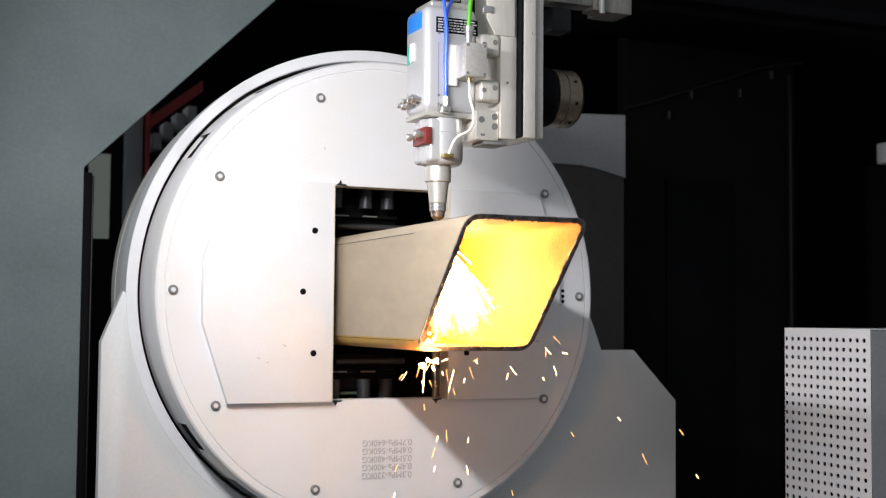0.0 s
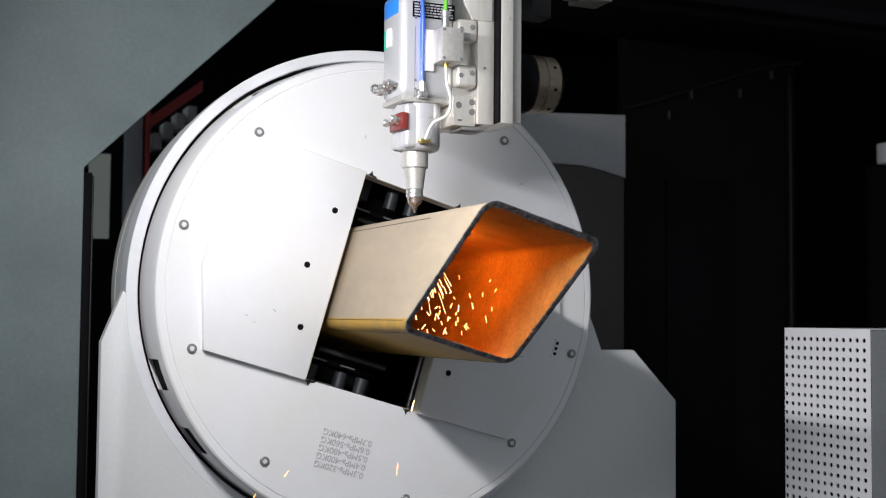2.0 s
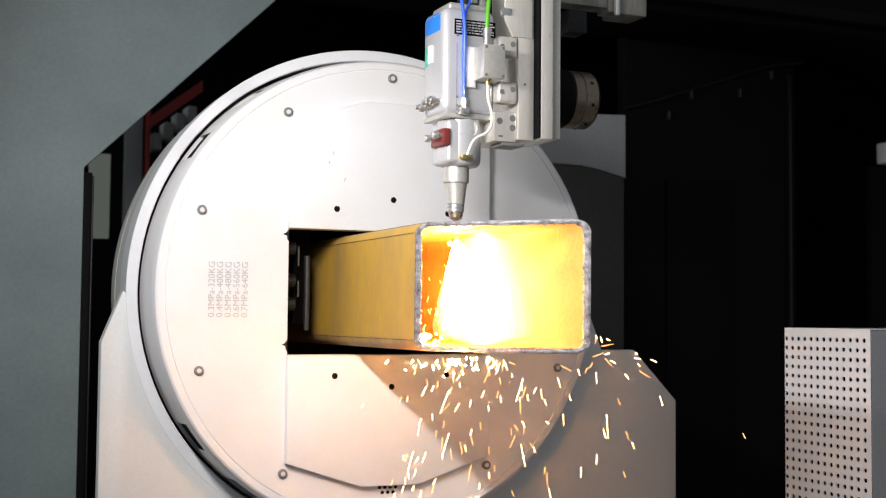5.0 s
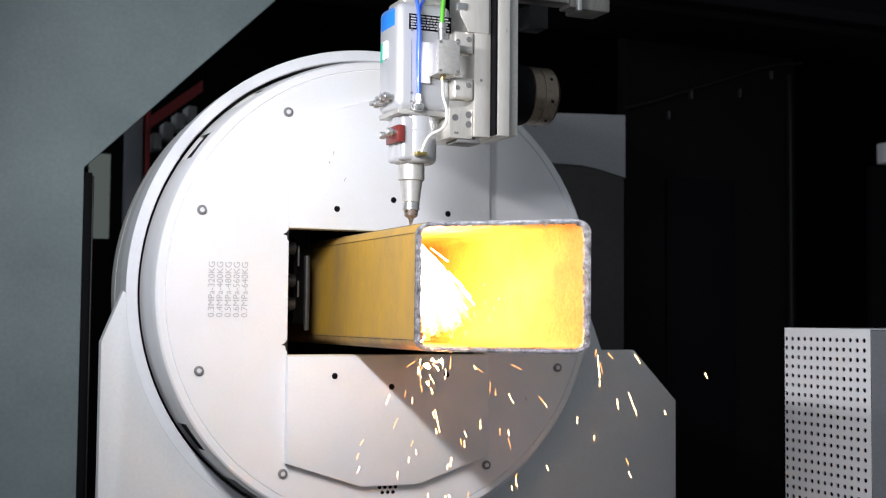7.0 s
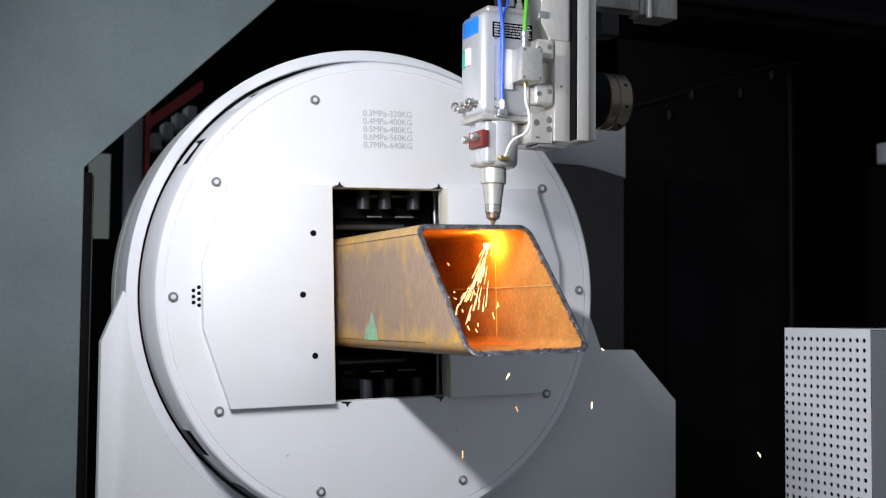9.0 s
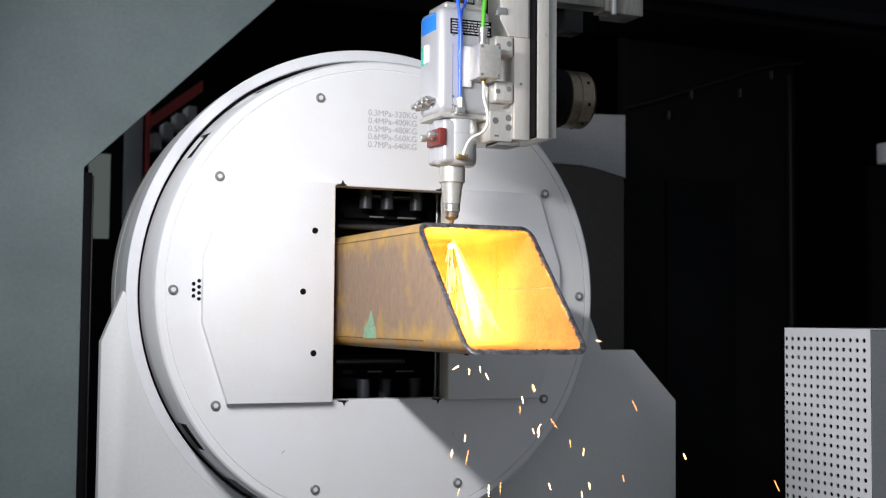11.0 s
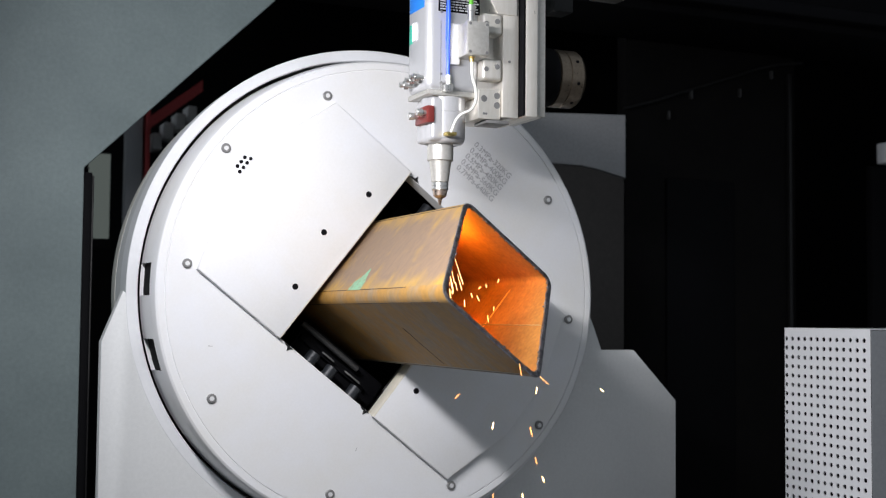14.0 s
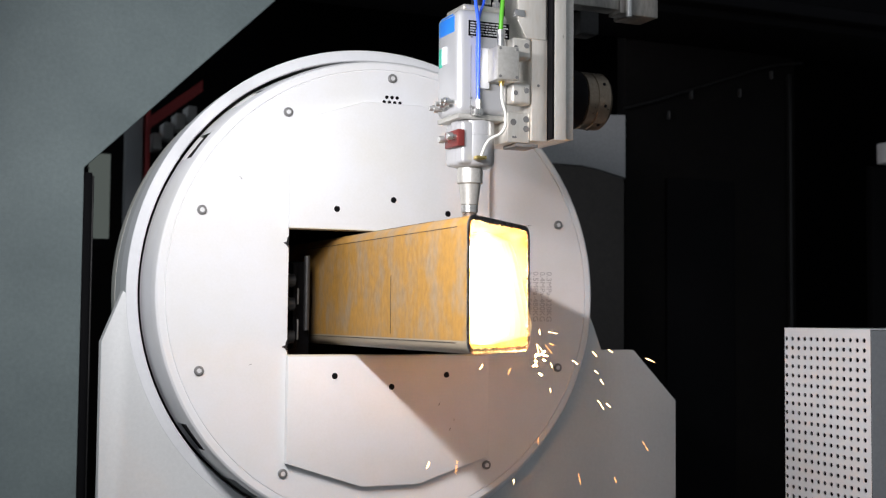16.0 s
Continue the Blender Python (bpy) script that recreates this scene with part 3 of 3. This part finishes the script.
        part("screw", rod((0.076, -0.0592, z + 0.023), (0.076, -0.0575, z + 0.023), 0.0045, n=16), SCREW, lug)
    for x, z in ((0.056, 0.176), (0.080, 0.182), (0.056, 0.151), (0.060, 0.151), (0.080, 0.166)):
        r = 0.0055 if z > 0.16 else 0.002
        part("screw", rod((x, -0.0508, z), (x, -0.0495, z), r, n=16), SCREW, ob, "recessed screw")
    for z in (0.24, 0.36):
        part("screw", rod((0.100, -0.0566, z), (0.100, -0.0545, z), 0.0022, n=12), SCREW, ob)
    # drive motor behind the slide, and the blocks at its top
    mo = part("motor_flange", lathe([(0.046, 0.168), (0.053, 0.172), (0.053, 0.211), (0.050, 0.213)], "x", 48, (0.014, 0.045, 0.241)), BLACK, ob, "black motor flange")
    part("motor_ring", lathe([(0.048, 0.214), (0.0515, 0.216), (0.0515, 0.232), (0.0495, 0.233), (0.0495, 0.235), (0.0515, 0.236), (0.0515, 0.259), (0.047, 0.265), (0.044, 0.265)], "x", 48, (0.014, 0.045, 0.241)), TINTED_STEEL, mo, "dark steel motor ring, its warm reflection tinted in")
    part("motor_stub", rod((0.264, 0.020, 0.233), (0.280, 0.020, 0.233), 0.006, n=16), STEEL, mo)
    for k in range(8):
        a = k * math.pi / 4 + 0.3
        part("screw", rod((0.262, 0.045 + 0.0510 * math.cos(a), 0.241 + 0.0510 * math.sin(a)), (0.262, 0.045 + 0.0525 * math.cos(a), 0.241 + 0.0525 * math.sin(a)), 0.003, n=10), BLACK, mo)
    part("carriage_block", box(0.20, 0.342, 0.08, 0.12, 0.426, 0.62, 0.002), WORN, ob, "steel carriage block")
    part("carriage_block", box(0.343, 0.371, 0.078, 0.12, 0.420, 0.62, 0.002), WORN, ob, "aluminium carriage strip")
    part("carriage_block", box(0.372, 0.432, 0.085, 0.15, 0.420, 0.62, 0.003), WORN, ob, "aluminium carriage block")
    part("spindle", rod((0.357, 0.070, 0.412), (0.357, 0.070, 0.62), 0.006, n=20), STEEL, ob, "bright spindle")
    part("limit_switch", box(0.262, 0.302, 0.085, 0.13, 0.375, 0.418, 0.003), SOOT, ob, "dark limit switch")
    return ob


laser_head = cutting_head()


# ---- guard box, distance ----
def guard_box():
    ob = thing("guard_cabinet", "white sheet-metal guard cabinet with a perforated side", "guard cabinet")
    x, ya, yb, z1 = 0.805, -0.369, -0.127, -0.0585
    bm = bmesh.new()
    ny, hr = 13, 0.0046
    pitch = 0.01835
    cols = [ya + 0.0165 + i * pitch for i in range(ny)]
    zs = [z1 - 0.0215 - j * pitch for j in range(24)]

    def cell(y0, y1, z0, z9, cy, cz):
        out = [bm.verts.new((x, a, b)) for a, b in ((y0, z0), (y1, z0), (y1, z9), (y0, z9))]
        ring = [bm.verts.new((x, cy + hr * math.cos(radians(225 + 45 * k)), cz + hr * math.sin(radians(225 + 45 * k)))) for k in range(8)]
        deep = [bm.verts.new((x + 0.002, v.co.y, v.co.z)) for v in ring]
        for k in range(4):
            bm.faces.new((out[k], out[(k + 1) % 4], ring[(2 * k + 2) % 8], ring[2 * k + 1], ring[2 * k]))
        for k in range(8):
            bm.faces.new((ring[k], ring[(k + 1) % 8], deep[(k + 1) % 8], deep[k]))
    for i, cy in enumerate(cols):
        y0 = ya if i == 0 else (cols[i - 1] + cy) / 2
        y1 = yb if i == ny - 1 else (cols[i + 1] + cy) / 2
        for j, cz in enumerate(zs):
            cell(y0, y1, cz - pitch / 2, z1 if j == 0 else (zs[j - 1] + cz) / 2, cy, cz)
    bmesh.ops.remove_doubles(bm, verts=bm.verts, dist=0.00001)
    part("perforated_side", bm, WHITE, ob, "white sheet with rows of round holes", 0.3)
    part("side_skirt", box(x, x + 0.002, ya, yb, -1.1, zs[-1] - pitch / 2), WHITE, ob)
    part("top", box(x + 0.0005, x + 0.5, ya + 0.0005, yb, z1 - 0.002, z1), WHITE, ob)
    part("inside", box(x + 0.05, x + 0.48, ya + 0.01, yb - 0.002, -1.1, z1 - 0.003), BLACK, ob, "black inside")
    # the front's shade is put into its colour: mid-grey instead of white
    part("front_sheet", box(x + 0.0025, x + 0.5, ya, ya + 0.002, -1.1, z1 - 0.003), MIDGREY, ob, "front sheet of the white cabinet, toned grey for shade")


guard_box()


def background():
    ob = thing("rear_cover", "grey sheet-metal cover behind the chuck", "machine cover")
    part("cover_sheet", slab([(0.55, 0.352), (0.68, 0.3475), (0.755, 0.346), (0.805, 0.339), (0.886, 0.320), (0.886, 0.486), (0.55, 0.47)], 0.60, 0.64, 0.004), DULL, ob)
    part("cover_shoulder", slab([(0.50, -1.1), (0.885, -1.1), (0.885, 0.3195), (0.805, 0.3385), (0.755, 0.3455), (0.68, 0.347), (0.5, 0.351)], 0.605, 0.64, 0.004), DARK_BROWN, ob, "dark lower sheet")
    col = thing("enclosure_column", "black sheet-metal column of the enclosure", "column")
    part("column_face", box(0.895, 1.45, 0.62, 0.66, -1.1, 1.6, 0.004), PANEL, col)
    # black sheet on the face; its colour gives the recess its dark
    part("recess_dark", box(1.02, 1.238, 0.612, 0.619, -1.1, 0.33, 0.002), BLACK, col, "flat black sheet drawn for a recess")
    part("corner_strip", box(1.418, 1.428, 0.605, 0.619, -1.1, 0.64, 0.002), SOOT, col, "dull corner strip")
    beam = thing("gantry_beam", "dark grey gantry beam over the chuck", "gantry beam")
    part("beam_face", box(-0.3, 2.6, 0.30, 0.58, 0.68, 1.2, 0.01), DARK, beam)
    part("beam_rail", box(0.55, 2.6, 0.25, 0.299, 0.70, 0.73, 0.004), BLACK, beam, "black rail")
    wire = thing("cable_run", "thin dark cable with small grey clips along the enclosure column", "cable")
    hose("cable", [(0.880, 0.598, 0.502), (0.975, 0.598, 0.530), (1.091, 0.598, 0.570), (1.210, 0.598, 0.610), (1.342, 0.598, 0.653), (1.458, 0.598, 0.673)], 0.003, SOOT, wire)
    for x, y, z in ((1.087, 0.598, 0.554), (1.245, 0.598, 0.572), (1.351, 0.598, 0.630), (1.016, 0.598, 0.494)):
        part("cable_clip", box(x - 0.0025, x + 0.0025, y - 0.006, y + 0.006, z - 0.011, z + 0.011, 0.002), ROLLER, wire, "small grey cable clip")
    far = thing("far_cabinet", "pale grey cabinet beyond the enclosure", "cabinet")
    part("cabinet_body", box(1.80, 2.4, 0.70, 0.73, -1.1, 0.415, 0.004), DARK, far)
    part("cabinet_cap", box(1.842, 2.4, 0.69, 0.73, 0.425, 0.488, 0.006), WHITE, far, "white cap")
    # workshop clutter seen past the frame
    rack = thing("storage_rack", "red and grey storage rack in the workshop behind", "storage rack")
    part("post", box(-0.165, -0.150, 1.6, 1.64, -1.1, 0.60, 0.004), REDP, rack, "red post")
    part("post", box(-0.222, -0.172, 1.6, 1.64, -1.1, 0.60, 0.004), MIDGREY, rack, "grey post")
    part("shelf", slab([(-0.165, 0.505), (0.0, 0.635), (0.0, 0.67), (-0.165, 0.54)], 1.58, 1.60), REDP, rack, "red brace")
    for x, z in ((-0.140, 0.455), (-0.105, 0.49), (-0.070, 0.52), (-0.035, 0.545)):
        part("crate", box(x, x + 0.028, 1.62, 1.70, z, z + 0.05, 0.004), BODY, rack, "pale box")
    pane = thing("window_pane", "pale daylit workshop window behind the frame", "window")
    part("glazing", box(-0.325, -0.265, 1.6, 1.62, 0.18, 0.43, 0.002), DAYLIT, pane, "pale pane")
    part("window_bar", box(-0.332, -0.262, 1.585, 1.599, 0.15, 0.178, 0.002), DARK, pane, "dark bar")


background()


# ---- hot jet under the nozzle, and flying sparks ----
def jet_mesh(name, count, spread, seed, length=0.19, r=0.0007, material=None):
    rnd = random.Random(seed)
    bm = bmesh.new()
    for _ in range(count):
        a, k = rnd.uniform(0, 6.28), spread * rnd.random() ** 0.7
        d = Vector((math.cos(a) * k, math.sin(a) * k, -1)).normalized()
        s = rnd.uniform(0.012, length * 0.8)
        e = min(length, s + rnd.uniform(0.010, 0.045))
        rod(d * s, d * e, r * 0.6, r * rnd.uniform(0.7, 1.3), n=5, bm=bm)
    return finish(name, bm, material or SPARK, 0)


def hot_jets():
    made = []
    # narrow plumes that fan out while a flat side is cut
    for i, (lean, fwd) in enumerate(((-17, -10), (-6, -24), (6, -15), (17, -29), (-11, -38), (11, -42))):
        rnd = random.Random(50 + i)
        bm = bmesh.new()
        for _ in range(42):
            a, k = rnd.uniform(0, 6.28), min(0.19, abs(rnd.gauss(0, 0.085)))
            d = Vector((math.cos(a) * k, math.sin(a) * k, -1)).normalized()
            st = rnd.uniform(0.004, 0.09)
            rod(d * st, d * rnd.uniform(max(st + 0.05, 0.10), 0.180), 0.0008 + 0.008 * st, rnd.uniform(0.0028, 0.0060), n=6, bm=bm)
        ob = new("hot_plume", finish("hot_plume", bm, PLUME, 1.2))
        tagged(ob, "glowing plume of hot gas and molten steel under the nozzle", "hot plume", "plumes under the nozzle", "stuff")
        made.append((ob, lean, fwd))
        ob = new("hot_jet", jet_mesh("hot_jet", 12, 0.20, 20 + i, 0.182, 0.0007, HOT))
        tagged(ob, "white-hot jet of molten steel under the nozzle", "spark jet", "jets under the nozzle", "stuff")
        made.append((ob, lean * 1.1, fwd * 1.2))
    # nested, faintly glowing sheets round the jets: hot gas and the soft glare about it
    gas = bmesh.new()
    for k in range(1, 10):
        prof = []
        for j in range(13):
            h = j / 12
            wide = (0.044 + 0.042 * h) * math.sqrt(max(0.05, 1 - abs(2 * h - 1) ** 10))
            prof.append((wide * k / 9, -0.004 - 0.176 * h))
        lathe(prof, "z", 32, bm=gas)
    glare_ob = new("gas_glare", finish("gas_glare", gas, GAS_GLARE, 1.5))
    tagged(glare_ob, "nested glowing sheets for hot gas and its soft glare", "hot gas", "", "stuff")
    bursts = []
    for count, wide, seed in ((44, 0.040, 14), (10, 0.014, 15)):
        rnd = random.Random(seed)
        bm = bmesh.new()
        for _ in range(count):
            m4 = pose(rnd.gauss(0, wide), rnd.gauss(0, 0.012), -abs(rnd.gauss(0, 0.012)), rnd.uniform(-50, 50), rnd.uniform(-70, 70), 0) @ Matrix.Diagonal((1, 1, rnd.uniform(2, 7), 1))
            bmesh.ops.create_icosphere(bm, subdivisions=1, radius=rnd.uniform(0.0005, 0.0011), matrix=m4)
        bursts.append(tagged(new("molten_spatter", finish("molten_spatter", bm, SPATTER)), "burst of molten steel drops at the lower rim", "molten steel", "bursts at the rim", "stuff"))
    fan = new("spark_fan", jet_mesh("spark_fan", 44, 0.24, 9, 0.165, 0.0005, FAN))
    tagged(fan, "thin fan of orange sparks under the nozzle", "sparks", "", "stuff")
    spots = []
    # small strong emitters added to brighten the inside of the tube
    for name, r, m, lab in (("melt_light", 0.003, MELT_LIGHT, "glowing ball added to light the tube from the cut"), ("deep_light_drops", 0.0, DEEP_DROPS, "glowing drops added to light the tube's depth"), ("cut_light", 0.004, CUT_LIGHT, "glowing ball added to light the tube under the nozzle")):
        bm = bmesh.new()
        if r:
            bmesh.ops.create_icosphere(bm, subdivisions=2, radius=r)
        else:
            rnd = random.Random(3)
            for _ in range(46):
                a, k = rnd.uniform(0, 6.28), min(0.034, abs(rnd.gauss(0, 0.018)))
                m4 = pose(k * math.cos(a), k * math.sin(a), rnd.uniform(-0.012, 0.004) , rnd.uniform(0, 90), rnd.uniform(0, 90), 0) @ Matrix.Diagonal((1, rnd.uniform(1, 3), 1, 1))
                bmesh.ops.create_icosphere(bm, subdivisions=1, radius=rnd.uniform(0.0008, 0.0020), matrix=m4)
        spots.append(tagged(new(name, finish(name, bm, m)), lab, "molten steel"))
    swarms = []
    for k in range(3):
        rnd = random.Random(60 + k)
        bm = bmesh.new()
        for _ in range(17):
            a, r = rnd.gauss(-1.9, 0.9), 0.074 * rnd.random() ** 0.45
            p = Vector((r * math.cos(a) - 0.004, rnd.uniform(-0.36, -0.14), r * math.sin(a)))
            d = Vector((rnd.gauss(0, 0.5), rnd.gauss(0, 0.4), -1)).normalized() * rnd.uniform(0.0015, 0.0065)
            rod(p - d, p + d, 0.0006, rnd.uniform(0.0003, 0.0009), n=5, bm=bm)
        swarms.append(tagged(new("spark_swarm", finish("spark_swarm", bm, FAN, 0)), "swarm of short bright sparks inside the tube", "sparks", "swarms inside the tube", "stuff"))
    return made, fan, spots, swarms, glare_ob, bursts


jets, spark_fan, (melt_light, deep_drops, cut_light), spark_swarms, gas_glare, (rim_burst, side_burst) = hot_jets()


def spark_things():
    rnd = random.Random(31)
    meshes = []
    for r, ln, m in ((0.00034, 0.010, SPARK), (0.0003, 0.016, SPARK), (0.0004, 0.007, SPARK), (0.0004, 0.011, EMBER), (0.00035, 0.019, EMBER), (0.00035, 0.036, SPARK)):
        bm = rod((0, 0, -ln / 2), (0, 0, ln / 4), r, r * 0.9, n=6)
        rod((0, 0, ln / 4), (0, 0, ln / 2), r * 0.9, r * 0.2, n=6, bm=bm)
        meshes.append(finish("spark", bm, m, 0))
    out = []
    for i in range(290):
        ob = new("spark", meshes[rnd.choice((0, 0, 0, 0, 1, 1, 2, 2, 3, 3, 3, 3, 4, 4, 5))])
        tagged(ob, "glowing spark of molten steel flying off the cut", "spark", "sparks off the cut")
        out.append(ob)
    return out


sparks = spark_things()

# unseen box added to shut in the light of sparks not in flight
spark_box = thing("spark_box", "unseen closed box that hides spent sparks and their light", "scrap bin")
part("box_body", box(-0.45, 0.60, -0.80, -0.05, -1.1, -0.96, 0.004), BLACK, spark_box)


def cutting(t):
    """Whether a flat side is being cut with full power."""
    return not any(a - 0.2 < t < a + 1.52 for a in TURNS)


def shower(t):
    """Share of the sparks in flight."""
    for a, b, v in ((0, 0.4, 0.3), (0.4, 1.4, 0.15), (1.4, 3.0, 0.02), (3.0, 3.6, 0.5), (3.7, 6.4, 1.0), (6.4, 6.8, 0.6), (6.8, 7.3, 0.4), (7.3, 8.8, 0.06), (8.8, 9.6, 0.06), (9.6, 11, 0.2), (11, 13.4, 0.03), (13.4, 14.8, 0.06), (14.8, 15.2, 0.07), (15.2, 16.1, 0.16)):
        if a <= t < b:
            return v
    return 0.2


def mouth(t, x, z):
    """Depth of the tube's open end at that place."""
    a = radians(theta(t))
    return end_y(x * math.cos(a) - z * math.sin(a), x * math.sin(a) + z * math.cos(a))


def grid(times):
    """The same times on whole frames."""
    return sorted({round(t * FPS) / FPS for t in times})


def switched(times, active, on, off):
    """Rows for what is only there while active(t): it comes and goes within one frame."""
    ticks = {round(t * FPS) for t in times} | {0, 16 * FPS}
    for f in range(1, 16 * FPS + 1):
        if active(f / FPS) != active((f - 1) / FPS):
            ticks |= {f - 1, f}
    return [(f / FPS, on(f / FPS) if active(f / FPS) else off(f / FPS)) for f in sorted(ticks)]


def motions():
    ticks = grid({0.0, 16.0} | {round(a + k * 0.1, 3) for a in TURNS for k in range(16)} | {round(a - 0.06, 3) for a in TURNS} | {round(a + 1.56, 3) for a in TURNS})
    walk(chuck, [(t, pose(0, 0, 0, 0, theta(t), 0)) for t in ticks])
    walk(tube, [(t, pose(0, 0, 0.0036, 0, theta(t), 0)) for t in ticks])
    flats = {round(k * 0.25, 3) for k in range(65) if not any(a - 0.1 < k * 0.25 < a + 1.6 for a in TURNS)}
    steps = grid({0.0, 16.0} | flats | {round(a + k * 0.1, 3) for a in TURNS for k in range(16)})
    walk(laser_head, [(t, Matrix.Translation(tip(t))) for t in steps])
    # full power on the flats, hidden in the box at the corners; the fan stays between the tube's walls
    marks = grid({0.0, 16.0} | flats | {round(a + d, 3) for a in TURNS for d in (-0.24, -0.17, 0.0, 0.4, 0.8, 1.2, 1.48, 1.56, 2.2)} - {15.555})

    def inward(t):
        return math.degrees(math.atan2(tip(t).x * 0.55, 0.17))
    walk(spark_fan, [(t, Matrix.Translation(tip(t) + Vector((0, 0, -0.010))) @ pose(0, 0, 0, -8, inward(t) * 1.45, 0)) for t in steps])
    box_rest = pose(0.1, -0.36, -1.03, 90, 0, 0)
    for k, (ob, lean, fwd) in enumerate(jets):
        walk(ob, switched(marks, lambda t, k=k: cutting(t) and not (k > 0 and 10.0 < t < 13.5), lambda t, lean=lean, fwd=fwd: Matrix.Translation(tip(t) + Vector((0, 0, -0.012))) @ pose(0, 0, 0, fwd, inward(t) + lean * (1 - 0.35 * abs(tip(t).x) / HALF), 0), lambda t: box_rest))
    # heavy spatter over the lower rim in the second cut, beside the mouth at the end; before and after it lies in the
    # box
    spent = pose(0.1, -0.4, -1.04)
    walk(rim_burst, [(t, pose(tip(t).x * 0.3 - 0.065, mouth(t, -0.06, -0.1) - 0.012, -0.106) if 3.45 < t < 6.25 else spent) for t in grid({0.0, 3.43, 3.47, 6.2, 6.27, 16.0} | {t for t in flats if 3.5 < t < 6.2})])

    def low_corner(t):
        if t < 1.5 or 6.25 < t < 7.25:
            return pose(-0.070, mouth(t, -0.08, -0.1) - 0.012, -0.108)
        if t > 15.15:
            return pose(0.118, mouth(t, 0.1, -0.1) - 0.012, -0.098, 0, -30, 0)
        return spent
    walk(side_burst, [(t, low_corner(t)) for t in (0.0, 1.467, 1.533, 6.233, 6.267, 7.2, 7.267, 15.133, 15.2, 16.0)])
    walk(gas_glare, switched(marks, lambda t: 3.4 < t < 6.4 or t > 14.95, lambda t: Matrix.Translation(Vector((min(0.004, max(-0.006, tip(t).x * 0.5)), -0.39, 0.094))), lambda t: box_rest))
    # while the near wall is cut the added light ball hides behind it
    walk(melt_light, switched(marks, lambda t: cutting(t) or 10.0 < t < 13.05, lambda t: Matrix.Translation(Vector((-0.06, 0.03, 0.02))) if 10.0 < t < 13.05 else Matrix.Translation(tip(t) + Vector((-tip(t).x * 0.22, 0.015, -0.027))), lambda t: Matrix.Translation(tip(t) + Vector((0, 0, 0.05)))))
    walk(deep_drops, switched(marks, cutting, lambda t: Matrix.Translation(Vector((tip(t).x * 0.40, -0.15, -0.076))), lambda t: spent))
    walk(cut_light, [(t, Matrix.Translation(tip(t) + Vector((-tip(t).x * 0.15, 0, -0.032)))) for t in steps])
    # the swarms drift about the tube's axis
    rnd = random.Random(12)
    for ob in spark_swarms:
        walk(ob, [(t, pose(rnd.uniform(-0.008, 0.006), rnd.uniform(-0.03, 0.03), rnd.uniform(-0.008, 0.008), 0, rnd.uniform(-25, 25), 0)) for t in grid([k * 0.2 for k in range(80)] + [16.0])])
    # each spark flies, is put away in the closed box, and flies again
    rnd = random.Random(77)
    for i, ob in enumerate(sparks):
        rest = pose(rnd.uniform(-0.3, 0.5), rnd.uniform(-0.7, -0.2), -1.05, 90, 0, rnd.uniform(0, 80))
        rows, n = [], rnd.randint(-9, 0)
        while n < 478:
            t = n / 30
            if rnd.random() < shower(t):
                p = tip(t)
                x = min(0.10, max(-0.10, p.x * 0.5 + rnd.gauss(-0.035, 0.058)))
                start = Vector((x, mouth(t, x, -0.1) - rnd.uniform(0.0, 0.03), -0.106))
                lean, pace = rnd.gauss(-0.05, 0.7), rnd.uniform(0.25, 1.5)
                v = Vector((math.sin(lean) * pace, rnd.uniform(-0.5, 0.3), -math.cos(lean) * pace * 0.9))
                if rnd.random() < (0.75 if t > 14.8 else 0.14):
                    start = Vector((0.106, mouth(t, 0.1, -0.06) - 0.01, rnd.uniform(-0.10, -0.06)))
                    v = Vector((rnd.uniform(-0.2, 1.5), rnd.uniform(-0.5, 0.0), rnd.uniform(-1.2, 0.5)))
                length = rnd.choice((3, 5, 6, 7, 8, 9))
                late = rnd.randint(0, 3)
                first = max(0, -(n + late))
                if first >= length:
                    n += length
                    continue
                if n + late > 1:
                    rows.append(((n + late - 1) / 30, rest))
                for k in sorted({first, max(first, length // 2), length}):
                    s = k / 30 + 0.02
                    q = start + v * s + Vector((0, 0, -4.9 * s * s))
                    w = v + Vector((0, 0, -9.8 * s))
                    rows.append(((n + late + k) / 30, Matrix.Translation(q) @ w.to_track_quat("Z", "Y").to_matrix().to_4x4()))
                rows.append(((n + late + length + 1) / 30, rest))
                n += late + length + 3
            else:
                n += rnd.randint(6, 12)
        rows = [r for r in rows if r[0] < 15.99]
        if not rows or rows[0][0] > 0:
            rows = [(0.0, rest)] + rows
        walk(ob, rows + [(16.0, rows[-1][1])])


motions()
